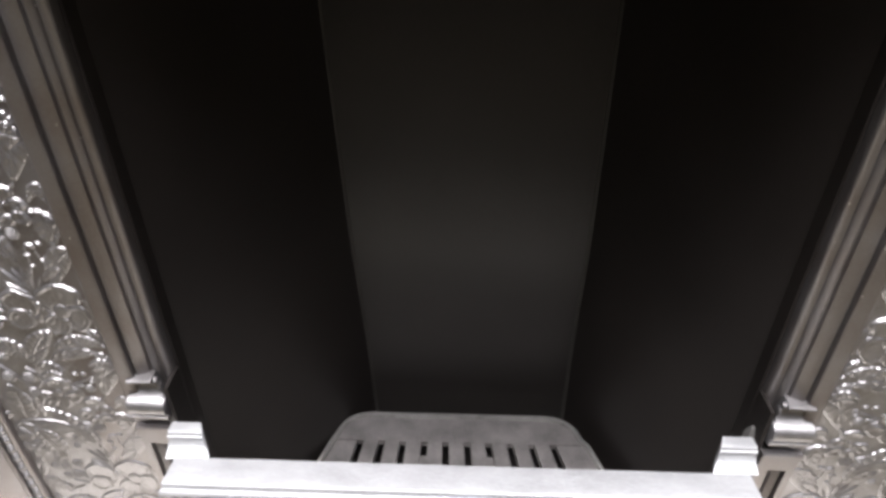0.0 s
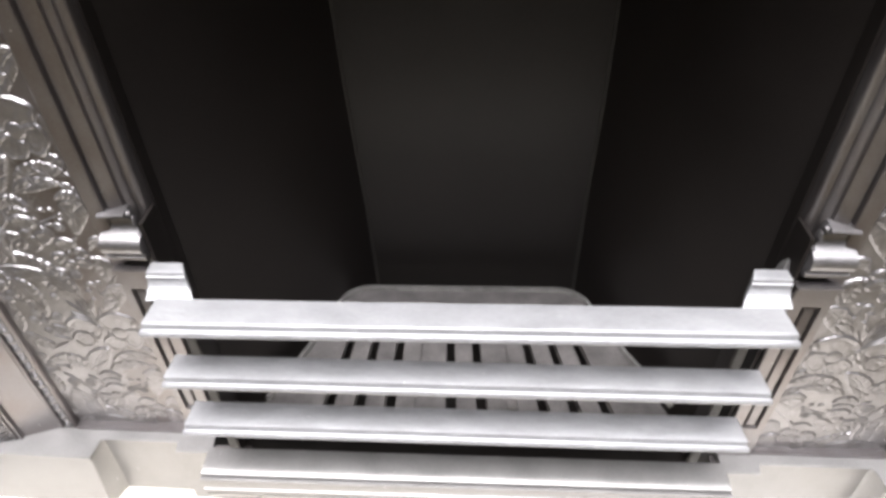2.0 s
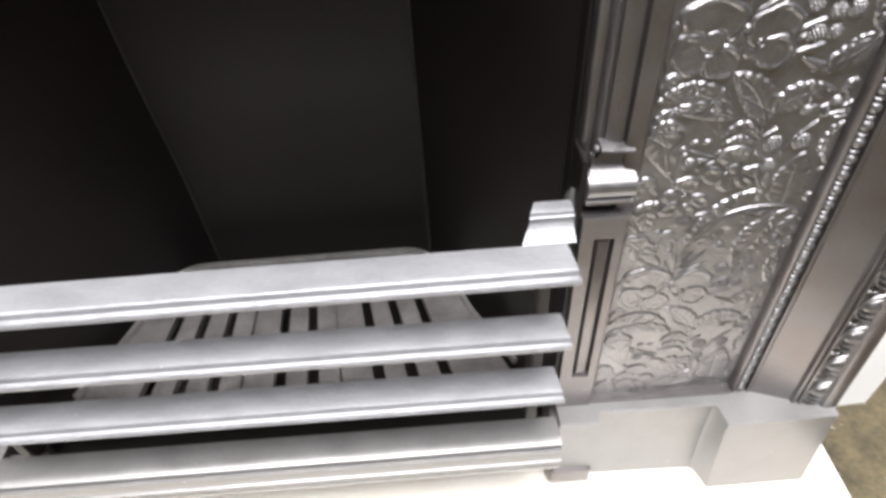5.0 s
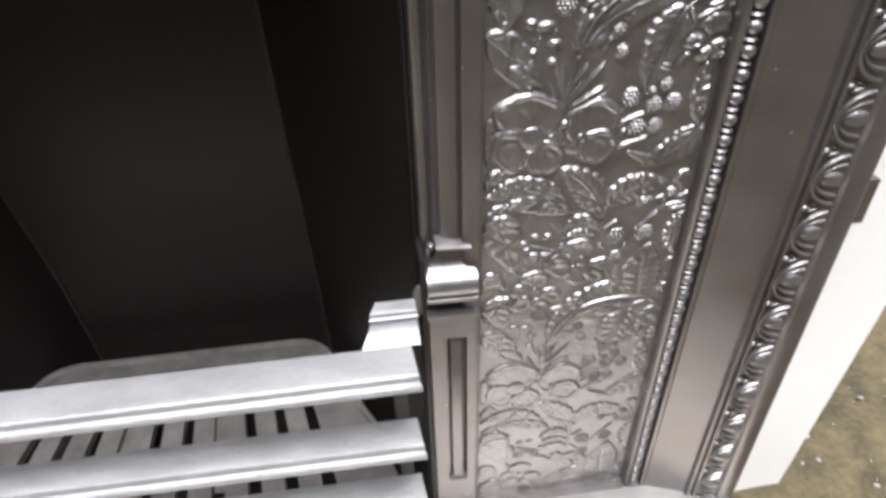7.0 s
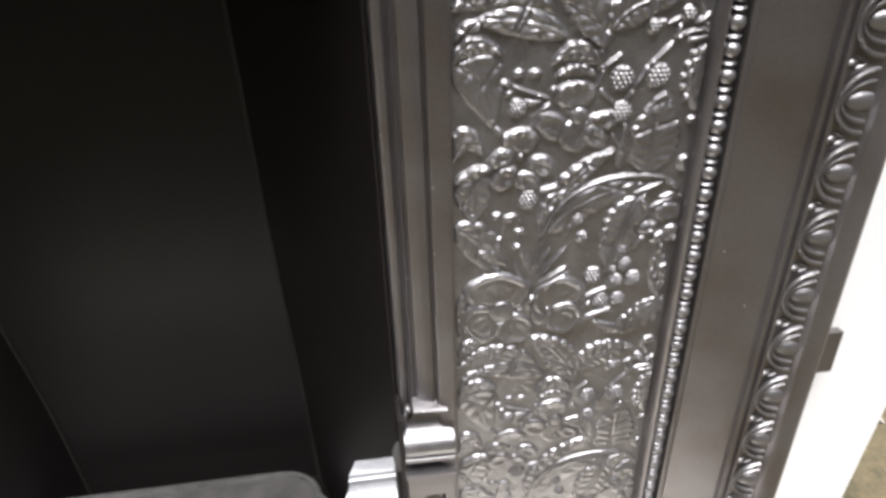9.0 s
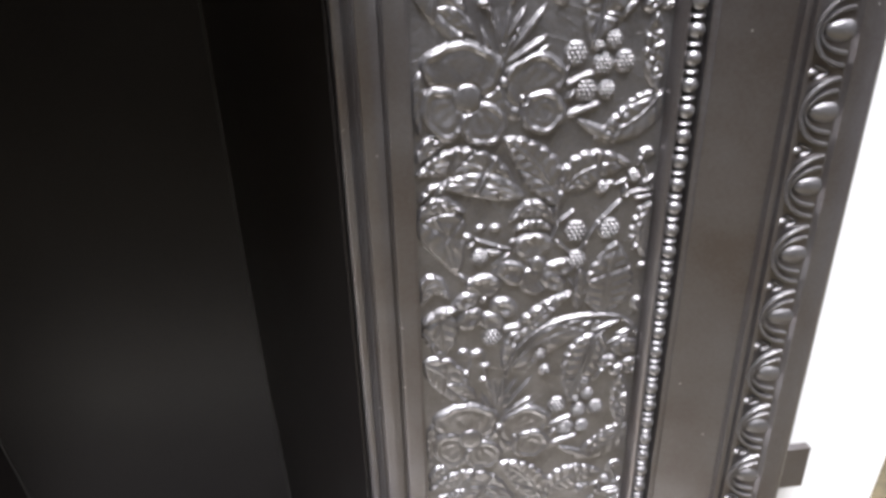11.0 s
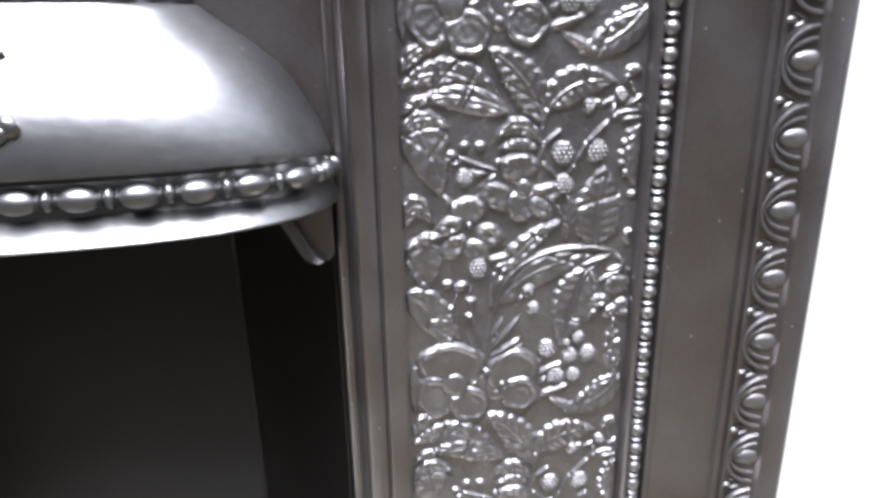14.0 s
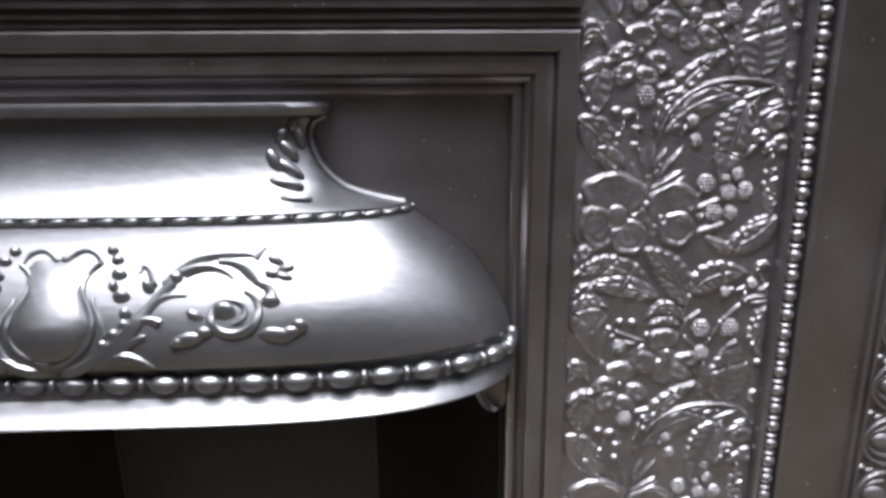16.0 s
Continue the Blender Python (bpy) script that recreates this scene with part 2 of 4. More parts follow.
def lay(pick, h, inside, ring=0.0008):
    """Lays a form over those already there, with a sunk line round its edge; inside: metres within the outline."""
    was = field[pick]
    m = smooth01(inside / 0.0011 + 0.5)
    groove = np.exp(-((inside + 0.0004) / ring) ** 2)
    under = was * (1 - 0.55 * groove)
    field[pick] = under * (1 - m) + np.maximum(h, 0.25 * was) * m


def curve(pts, n):
    """Points along a smooth line through three or more given ones, ends held."""
    p = np.array(pts, float).reshape(-1, 2)
    t = np.linspace(0, len(p) - 1, n)
    k = np.minimum(t.astype(int), len(p) - 2)
    f = (t - k)[:, None]
    q = np.vstack([2 * p[0] - p[1], p, 2 * p[-1] - p[-2]])
    a, b, c, d = q[k], q[k + 1], q[k + 2], q[k + 3]
    return 0.5 * (2 * b + (c - a) * f + (2 * a - 5 * b + 4 * c - d) * f ** 2 + (3 * b - a - 3 * c + d) * f ** 3)


def along(line, dx, dz):
    """For each offset: how far along the line (0 to 1) its nearest point lies, and the signed distance across."""
    d2 = (dx[:, None] - line[None, :, 0]) ** 2 + (dz[:, None] - line[None, :, 1]) ** 2
    i = d2.argmin(1)
    way = np.gradient(line, axis=0)
    way /= np.linalg.norm(way, axis=1)[:, None] + 1e-12
    ox, oz = dx - line[i, 0], dz - line[i, 1]
    step = np.linalg.norm(line[1] - line[0]) + 1e-12
    on = i + np.clip((ox * way[i, 0] + oz * way[i, 1]) / step, -0.5, 0.5)
    over = np.maximum(0, (ox * way[i, 0] + oz * way[i, 1]) * np.where(i == len(line) - 1, 1, 0)) + np.maximum(0, -(ox * way[i, 0] + oz * way[i, 1]) * np.where(i == 0, 1, 0))
    return on / (len(line) - 1), ox * -way[i, 1] + oz * way[i, 0], over, way[i]


def leaf(x0, z0, xc, zc, x1, z1, width, side, teeth, high):
    """A thin leaf with two swelling halves, a fine rib, side veins and a saw edge of plump teeth."""
    cx, cz = (x0 + x1) / 2, (z0 + z1) / 2
    reach = math.hypot(x1 - x0, z1 - z0) / 2 + width + 0.004
    pick, dx, dz = near(cx, cz, reach)
    t = np.linspace(0, 1, 40)[:, None]
    line = (1 - t) ** 2 * np.array([x0 - cx, z0 - cz]) + 2 * t * (1 - t) * np.array([xc - cx, zc - cz]) + t ** 2 * np.array([x1 - cx, z1 - cz])
    t, s, over, way = along(line, dx, dz)
    up = np.sign(s * way[:, 0])
    right = np.sign(-s * way[:, 1])
    saw = np.zeros_like(t)
    for mark, hit in (("u", up > 0), ("d", up < 0), ("l", right < 0), ("r", right > 0)):
        if mark in side:
            saw = np.where(hit, 1.0, saw)
    half = 0.5 * width * np.clip(np.sin(math.pi * np.clip(t, 0, 1) ** 0.80), 0, 1) ** 0.72
    phase = teeth * t
    lobe = np.abs(np.sin(math.pi * phase)) ** 0.8 if teeth else np.zeros_like(t)
    half = half * (1 + saw * (0.16 * lobe - 0.08)) + 1e-6
    q = np.clip(np.abs(s) / half, 0, 3)
    inside = half * (1 - q) - over
    body = 0.56 + 0.20 * np.sin(math.pi * np.clip(q, 0, 1)) - 0.10 * np.clip(q, 0, 1) ** 2 + 0.10 * (1 - np.abs(2 * t - 1))
    rib = 0.30 * np.exp(-(s / 0.0007) ** 2) - 0.10 * np.exp(-((np.abs(s) - 0.0013) / 0.0007) ** 2)
    vein = 0.13 * np.sin(2 * math.pi * (max(teeth, 5) * t - 0.8 * q)) * np.clip(q * 3, 0, 1) * np.clip((1 - q) * 4, 0, 1)
    tooth = saw * 0.30 * lobe * np.exp(-((half - np.abs(s) - 0.0013) / 0.0011) ** 2)
    lay(pick, high * (body + rib + vein + tooth), inside)


def slip(x0, z0, x1, z1, width, high):
    """A single plump leaflet."""
    cx, cz = (x0 + x1) / 2, (z0 + z1) / 2
    ln = math.hypot(x1 - x0, z1 - z0)
    width *= 0.86
    pick, dx, dz = near(cx, cz, ln / 2 + width)
    ux, uz = (x1 - x0) / ln, (z1 - z0) / ln
    a, b = dx * ux + dz * uz, -dx * uz + dz * ux
    q = np.sqrt((a / (ln / 2)) ** 2 + (b / (width / 2)) ** 2)
    dome = np.sqrt(np.clip(1 - q * q, 0, 1))
    lay(pick, high * (0.38 + 0.42 * dome), (1 - q) * width * 0.5)


def stem(radius, *pts):
    """A round stem through its points."""
    radius *= 0.75
    p = np.array(pts).reshape(-1, 2)
    c = (p.max(0) + p.min(0)) / 2
    pick, dx, dz = near(c[0], c[1], np.abs(p - c).max() + 0.004)
    t, s, over, way = along(curve(p - c, 16 * len(p)), dx, dz)
    q = np.hypot(s, over) / radius
    lay(pick, 0.0038 * (0.25 + 0.75 * np.sqrt(np.clip(1 - q * q, 0, 1))), radius * (1 - q), 0.0006)


def petal(cx, cz, rx, rz, turn, x0, z0, high):
    """A broad dished petal with a thick ruffled rim, thin at its root (x0, z0)."""
    pick, dx, dz = near(cx, cz, 1.3 * max(rx, rz) + 0.003)
    c, s = math.cos(radians(turn)), math.sin(radians(turn))
    a, b = (dx * c + dz * s) / rx, (-dx * s + dz * c) / rz
    th = np.arctan2(b, a)
    q = np.hypot(a, b) / (1 + 0.035 * np.cos(5 * th + 60 * cx))
    px, pz = dx - (x0 - cx), dz - (z0 - cz)
    away = np.clip(np.hypot(px, pz) / (1.2 * max(rx, rz)), 0, 1)
    folds = 0.045 * np.cos(np.arctan2(pz, px) * 17) * away * (q < 0.85)
    r = min(rx, rz)
    rim = 0.46 * np.exp(-(((1 - q) * r - 0.0016) / 0.0012) ** 2) * (0.35 + 0.65 * away) * (0.80 + 0.20 * np.cos(8 * th + 90 * cz))
    lay(pick, high * (0.46 + 0.10 * away + 0.14 * np.exp(-((q - 0.45) / 0.16) ** 2) * away + folds + rim), (1 - q) * r)


def ball(cx, cz, r, high):
    pick, dx, dz = near(cx, cz, 1.5 * r + 0.002)
    q = np.hypot(dx, dz) / r
    lay(pick, high * (0.40 + 0.42 * np.sqrt(np.clip(1 - q * q, 0, 1))), (1 - q) * r, 0.0006)


def berry(cx, cz, r):
    """A dome of small round drupelets, set in staggered rows."""
    pick, dx, dz = near(cx, cz, 1.4 * r + 0.002)
    q = np.hypot(dx, dz) / r
    w = max(0.0019, r * 0.44)
    row = np.round(dz / (0.87 * w))
    ex = dx - w * (np.round(dx / w - 0.5 * (row % 2)) + 0.5 * (row % 2))
    ez = dz - 0.87 * w * row
    drupe = np.sqrt(np.clip(1 - (ex * ex + ez * ez) / (0.50 * w) ** 2, 0, 1))
    dome = np.sqrt(np.clip(1 - (0.9 * q) ** 2, 0, 1))
    lay(pick, 0.0054 * (0.30 * dome + 0.70 * drupe * (0.3 + 0.7 * dome)), (1 - q) * r)


# stems
stem(0.0013, 0.3293, 0.7465, 0.3282, 0.7544, 0.3271, 0.7638)
stem(0.0011, 0.3293, 0.7470, 0.3329, 0.7500, 0.3370, 0.7529)
stem(0.0011, 0.3293, 0.7470, 0.3243, 0.7512, 0.3212, 0.7552)
stem(0.0011, 0.3771, 0.7614, 0.3685, 0.7612, 0.3610, 0.7570, 0.3501, 0.7461)
stem(0.0009, 0.3501, 0.7461, 0.3440, 0.7352, 0.3385, 0.7270, 0.3335, 0.7207)
stem(0.0009, 0.2834, 0.7440, 0.2950, 0.7389, 0.3080, 0.7340)
stem(0.0008, 0.3080, 0.7340, 0.3134, 0.7294, 0.3192, 0.7268)
stem(0.0008, 0.3295, 0.7373, 0.3334, 0.7337, 0.3379, 0.7282)
stem(0.0008, 0.3293, 0.7459, 0.3275, 0.7403, 0.3248, 0.7347)
stem(0.0008, 0.2867, 0.6751, 0.2854, 0.6685, 0.2836, 0.6612)
stem(0.0008, 0.2934, 0.6759, 0.2937, 0.6630, 0.2985, 0.6462)
stem(0.0011, 0.3004, 0.6263, 0.3016, 0.6358, 0.3076, 0.6488)
stem(0.0009, 0.3338, 0.7207, 0.3384, 0.7133, 0.3432, 0.7039)
stem(0.0008, 0.3698, 0.7763, 0.3731, 0.7693, 0.3766, 0.7609)
stem(0.0008, 0.3563, 0.7644, 0.3619, 0.7670, 0.3666, 0.7690)
stem(0.0008, 0.3334, 0.6359, 0.3290, 0.6283, 0.3243, 0.6252)
# broad leaves, from the foot through the bend to the tip
leaf(0.3074, 0.7646, 0.2859, 0.7894, 0.2609, 0.7753, 0.0150, 'u', 9, 0.0040)
leaf(0.3116, 0.7622, 0.2911, 0.7727, 0.2698, 0.7692, 0.0118, '', 0, 0.0050)
leaf(0.2740, 0.7674, 0.2682, 0.7690, 0.2621, 0.7620, 0.0064, 'u', 3, 0.0036)
leaf(0.3290, 0.7566, 0.3209, 0.7805, 0.3021, 0.7905, 0.0172, 'ud', 8, 0.0042)
leaf(0.3316, 0.7637, 0.3402, 0.7786, 0.3636, 0.7751, 0.0166, 'u', 7, 0.0042)
leaf(0.2637, 0.7608, 0.2737, 0.7511, 0.2792, 0.7236, 0.0220, 'r', 5, 0.0036)
leaf(0.2618, 0.7538, 0.2697, 0.7660, 0.2836, 0.7557, 0.0080, 'u', 4, 0.0046)
leaf(0.3275, 0.7482, 0.3171, 0.7617, 0.3056, 0.7497, 0.0091, 'u', 4, 0.0040)
leaf(0.3265, 0.7443, 0.3174, 0.7492, 0.3079, 0.7451, 0.0059, 'u', 5, 0.0034)
leaf(0.3571, 0.6944, 0.3580, 0.7122, 0.3603, 0.7347, 0.0247, 'ud', 8, 0.0036)
leaf(0.3764, 0.7552, 0.3716, 0.7412, 0.3769, 0.7238, 0.0091, 'l', 6, 0.0036)
leaf(0.2597, 0.7070, 0.2654, 0.7289, 0.2750, 0.7097, 0.0107, 'u', 5, 0.0042)
leaf(0.2681, 0.7029, 0.2718, 0.6899, 0.2697, 0.6750, 0.0177, 'ud', 5, 0.0034)
leaf(0.2605, 0.6967, 0.2715, 0.7033, 0.2823, 0.7039, 0.0054, 'u', 3, 0.0050)
leaf(0.3087, 0.6658, 0.3215, 0.6866, 0.3581, 0.6880, 0.0172, '', 0, 0.0034)
leaf(0.3541, 0.6826, 0.3482, 0.6649, 0.3411, 0.6400, 0.0225, 'ud', 8, 0.0044)
leaf(0.3039, 0.6649, 0.3110, 0.6935, 0.3392, 0.7084, 0.0123, 'u', 10, 0.0048)
leaf(0.2603, 0.6732, 0.2771, 0.6655, 0.2821, 0.6415, 0.0177, 'u', 5, 0.0038)
leaf(0.3745, 0.6219, 0.3697, 0.6370, 0.3699, 0.6547, 0.0107, 'l', 5, 0.0034)
leaf(0.3758, 0.8090, 0.3672, 0.7942, 0.3451, 0.7885, 0.0166, 'u', 6, 0.0040)
leaf(0.3539, 0.7888, 0.3466, 0.7916, 0.3370, 0.7976, 0.0048, '', 0, 0.0036)
leaf(0.3742, 0.8306, 0.3689, 0.8218, 0.3737, 0.8086, 0.0091, 'l', 5, 0.0036)
leaf(0.2622, 0.7811, 0.2673, 0.7933, 0.2793, 0.7914, 0.0075, 'u', 4, 0.0044)
leaf(0.2646, 0.8221, 0.2621, 0.8090, 0.2636, 0.7939, 0.0064, 'r', 4, 0.0032)
leaf(0.3760, 0.6942, 0.3713, 0.7007, 0.3767, 0.7019, 0.0043, '', 0, 0.0040)
leaf(0.3758, 0.7796, 0.3694, 0.7817, 0.3677, 0.7736, 0.0059, 'u', 3, 0.0036)
leaf(0.3093, 0.7214, 0.3007, 0.7254, 0.2956, 0.7180, 0.0070, '', 0, 0.0034)
leaf(0.3340, 0.7135, 0.3266, 0.7184, 0.3180, 0.7129, 0.0080, 'u', 4, 0.0036)
leaf(0.3420, 0.6978, 0.3458, 0.7129, 0.3416, 0.7221, 0.0064, 'l', 4, 0.0034)
leaf(0.3830, 0.6826, 0.3786, 0.6699, 0.3832, 0.6496, 0.0070, 'l', 4, 0.0034)
leaf(0.2888, 0.6469, 0.2799, 0.6575, 0.2725, 0.6581, 0.0064, 'u', 3, 0.0030)
# arched rib and single leaflets
stem(0.0015, 0.3051, 0.6602, 0.3092, 0.6742, 0.3203, 0.6864, 0.3356, 0.6926, 0.3548, 0.6936, 0.3683, 0.6896, 0.3763, 0.6805)
stem(0.0008, 0.3624, 0.6865, 0.3520, 0.6766, 0.3422, 0.6440)
slip(0.3504, 0.6835, 0.3671, 0.6894, 0.0035, 0.0046)
slip(0.3606, 0.6744, 0.3749, 0.6825, 0.0032, 0.0046)
slip(0.3646, 0.6800, 0.3737, 0.6832, 0.0024, 0.0040)
slip(0.3448, 0.6876, 0.3514, 0.6891, 0.0027, 0.0040)
slip(0.2884, 0.7468, 0.2934, 0.7475, 0.0043, 0.0046)
slip(0.2956, 0.7468, 0.3012, 0.7471, 0.0040, 0.0046)
slip(0.2845, 0.7383, 0.2884, 0.7392, 0.0032, 0.0046)
slip(0.2917, 0.7342, 0.3029, 0.7337, 0.0032, 0.0046)
slip(0.2978, 0.7261, 0.3063, 0.7332, 0.0032, 0.0046)
slip(0.2829, 0.7440, 0.2873, 0.7421, 0.0035, 0.0046)
slip(0.3057, 0.7379, 0.3085, 0.7400, 0.0027, 0.0046)
slip(0.3676, 0.7576, 0.3779, 0.7586, 0.0032, 0.0046)
slip(0.3701, 0.7639, 0.3766, 0.7686, 0.0027, 0.0046)
slip(0.3490, 0.7641, 0.3568, 0.7660, 0.0043, 0.0046)
slip(0.3637, 0.7647, 0.3612, 0.7587, 0.0027, 0.0046)
slip(0.2926, 0.6904, 0.3031, 0.6913, 0.0043, 0.0046)
slip(0.3020, 0.6895, 0.3137, 0.6909, 0.0040, 0.0046)
slip(0.2761, 0.7063, 0.2818, 0.7066, 0.0038, 0.0046)
slip(0.2804, 0.7235, 0.2865, 0.7168, 0.0027, 0.0046)
slip(0.2791, 0.6775, 0.2849, 0.6777, 0.0043, 0.0046)
slip(0.2849, 0.6755, 0.2926, 0.6769, 0.0046, 0.0046)
slip(0.2907, 0.6684, 0.2967, 0.6683, 0.0035, 0.0046)
slip(0.2907, 0.6597, 0.2949, 0.6597, 0.0029, 0.0046)
slip(0.2818, 0.6626, 0.2842, 0.6657, 0.0027, 0.0046)
slip(0.3543, 0.6525, 0.3614, 0.6606, 0.0040, 0.0046)
slip(0.3082, 0.6818, 0.3120, 0.6847, 0.0035, 0.0046)
slip(0.3730, 0.7205, 0.3795, 0.7207, 0.0038, 0.0046)
slip(0.3236, 0.6738, 0.3174, 0.6639, 0.0029, 0.0040)
# fern over the paired flowers
slip(0.3052, 0.6402, 0.3190, 0.6572, 0.0029, 0.0046)
slip(0.3040, 0.6349, 0.3199, 0.6451, 0.0035, 0.0046)
slip(0.3028, 0.6309, 0.3212, 0.6410, 0.0029, 0.0046)
slip(0.3010, 0.6331, 0.2985, 0.6555, 0.0027, 0.0046)
slip(0.2997, 0.6312, 0.2918, 0.6494, 0.0032, 0.0046)
slip(0.3015, 0.6405, 0.3039, 0.6590, 0.0024, 0.0046)
slip(0.3034, 0.6458, 0.3105, 0.6572, 0.0024, 0.0046)
slip(0.3295, 0.8130, 0.3442, 0.8187, 0.0043, 0.0046)
slip(0.3310, 0.7998, 0.3476, 0.8048, 0.0046, 0.0046)
slip(0.3307, 0.8075, 0.3365, 0.8111, 0.0035, 0.0046)
slip(0.3441, 0.8102, 0.3532, 0.8125, 0.0035, 0.0042)
slip(0.3500, 0.8221, 0.3590, 0.8244, 0.0032, 0.0050)
# flowers
petal(0.3176, 0.7361, 0.0096, 0.0064, 0, 0.3192, 0.7280, 0.0044)
petal(0.3317, 0.7226, 0.0091, 0.0046, 8, 0.3192, 0.7280, 0.0044)
petal(0.3073, 0.7221, 0.0091, 0.0059, -28, 0.3192, 0.7280, 0.0040)
petal(0.3194, 0.7167, 0.0075, 0.0080, 0, 0.3192, 0.7280, 0.0040)
petal(0.3290, 0.7150, 0.0075, 0.0046, -35, 0.3192, 0.7280, 0.0038)
ball(0.3201, 0.7262, 0.0040, 0.0058)
petal(0.2927, 0.7158, 0.0091, 0.0062, 0, 0.2927, 0.7093, 0.0044)
petal(0.2841, 0.7080, 0.0064, 0.0046, 15, 0.2927, 0.7093, 0.0044)
petal(0.3031, 0.7026, 0.0072, 0.0054, -20, 0.2927, 0.7093, 0.0044)
petal(0.2857, 0.6976, 0.0070, 0.0054, 30, 0.2927, 0.7093, 0.0040)
petal(0.2973, 0.6950, 0.0064, 0.0051, -30, 0.2927, 0.7093, 0.0040)
ball(0.2930, 0.7081, 0.0019, 0.0050)
petal(0.3707, 0.6718, 0.0075, 0.0054, 0, 0.3700, 0.6633, 0.0036)
petal(0.3618, 0.6639, 0.0059, 0.0038, 0, 0.3700, 0.6633, 0.0044)
petal(0.3752, 0.6596, 0.0059, 0.0046, -10, 0.3700, 0.6633, 0.0044)
petal(0.3678, 0.6575, 0.0043, 0.0032, 20, 0.3700, 0.6633, 0.0038)
petal(0.2983, 0.8092, 0.0056, 0.0072, 10, 0.2861, 0.8104, 0.0040)
petal(0.2831, 0.8222, 0.0180, 0.0118, -4, 0.2861, 0.8104, 0.0050)
petal(0.2748, 0.8032, 0.0096, 0.0129, 24, 0.2861, 0.8104, 0.0046)
petal(0.2928, 0.7977, 0.0107, 0.0099, 0, 0.2861, 0.8104, 0.0050)
ball(0.2853, 0.8099, 0.0062, 0.0058)
petal(0.3068, 0.8080, 0.0048, 0.0091, 0, 0.3088, 0.8109, 0.0038)
petal(0.3161, 0.8163, 0.0142, 0.0118, 14, 0.3088, 0.8109, 0.0048)
petal(0.3199, 0.8021, 0.0105, 0.0099, 0, 0.3088, 0.8109, 0.0052)
ball(0.3015, 0.8160, 0.0019, 0.0050)
ball(0.3104, 0.8086, 0.0016, 0.0046)
# berries
berry(0.3343, 0.8273, 0.0051)
berry(0.3470, 0.8222, 0.0046)
berry(0.3569, 0.8230, 0.0046)
berry(0.3510, 0.8324, 0.0040)
berry(0.3397, 0.8108, 0.0051)
berry(0.3495, 0.8106, 0.0040)
berry(0.3388, 0.7421, 0.0056)
berry(0.3561, 0.7424, 0.0054)
berry(0.3403, 0.7266, 0.0048)
berry(0.2973, 0.6857, 0.0051)
berry(0.3666, 0.7690, 0.0032)
berry(0.3512, 0.7643, 0.0032)
berry(0.2908, 0.7317, 0.0043)
berry(0.3236, 0.6719, 0.0035)
berry(0.3266, 0.6619, 0.0032)
berry(0.3448, 0.8300, 0.0024)
ball(0.3669, 0.8268, 0.0016, 0.0046)
ball(0.3696, 0.8228, 0.0016, 0.0046)
ball(0.3719, 0.8180, 0.0016, 0.0046)
ball(0.3715, 0.7512, 0.0016, 0.0046)
ball(0.3695, 0.7461, 0.0016, 0.0046)
ball(0.3684, 0.7410, 0.0016, 0.0046)
ball(0.3687, 0.7363, 0.0016, 0.0046)
ball(0.3708, 0.7313, 0.0016, 0.0046)


def relief_field():
    """The finished height over one repeat: eased, with the cast surface's fine unevenness."""
    pad = np.pad(field, ((0, 0), (1, 1)), mode="edge")
    pad = np.vstack([pad[-2:-1], pad, pad[1:2]])
    H = 0.5 * field + 0.125 * (pad[:-2, 1:-1] + pad[2:, 1:-1] + pad[1:-1, :-2] + pad[1:-1, 2:])
    rough = np.array([noise.noise((x * 330, z * 330, 1)) + 0.6 * noise.noise((x * 1100, z * 1100, 5)) for x, z in zip(GX.ravel(), GZZ.ravel())]).reshape(H.shape)
    H += 0.00030 * rough * smooth01((GZZ - TILE0) / 0.004) * smooth01((TILE0 + PERIOD - GZZ) / 0.004)
    return H * smooth01((GX - P0) / 0.0016) * smooth01((P1 - GX) / 0.0016)


def relief_mesh(H, k):
    """One repeat as a mesh; low down the relief is flattened to imitate softer light there."""
    Z = GZZ + k * PERIOD
    keep = np.nonzero(Z[:, 0] > KERB - 0.004)[0]
    X, Z, H = GX[keep], Z[keep], H[keep]
    # shallower towards the foot: dims glints through the shape
    depth = 0.60 * (0.58 + 0.42 * smooth01((Z - 0.16) / 0.36))
    co = np.stack([X, 0.0034 - depth * H, Z], -1).reshape(-1, 3)
    n, m = X.shape
    idx = np.arange(n * m).reshape(n, m)
    q = np.stack([idx[:-1, :-1], idx[:-1, 1:], idx[1:, 1:], idx[1:, :-1]], -1).reshape(-1, 4)
    me = bpy.data.meshes.new("flowered_panel")
    me.from_pydata(co.tolist(), [], q.tolist())
    me.materials.append(RELIEF)
    me.polygons.foreach_set("use_smooth", [True] * len(me.polygons))
    return me


def panels():
    """Repeats of the pattern up both sides, the lowest cut off by the kerb."""
    H = relief_field()
    for k in range(-3, 2):
        me = relief_mesh(H, k)
        for side in (1, -1) if k < 0 else (1,):
            ob = new("flowered_panel", me)
            ob.parent, ob.scale = fireplace, (side, 1, 1)
            tagged(ob, "burnished relief of flowers, leaves and berries")
    for side in (1, -1):
        for name, a, b, y0, y1, z0, z1, bv in (("panel_plate", P0 - 0.004, P1 + 0.004, 0.005, 0.03, KERB - 0.02, OUT_TOP, 0), ("panel_sill", P0 - 0.003, P1, -0.0040, 0.006, KERB - 0.002, KERB + 0.0035, 0.0008)):
            part(name, box(bmesh.new(), min(side * a, side * b), max(side * a, side * b), y0, y1, z0, z1, bv), IRON, fireplace)


panels()

bm = bmesh.new()
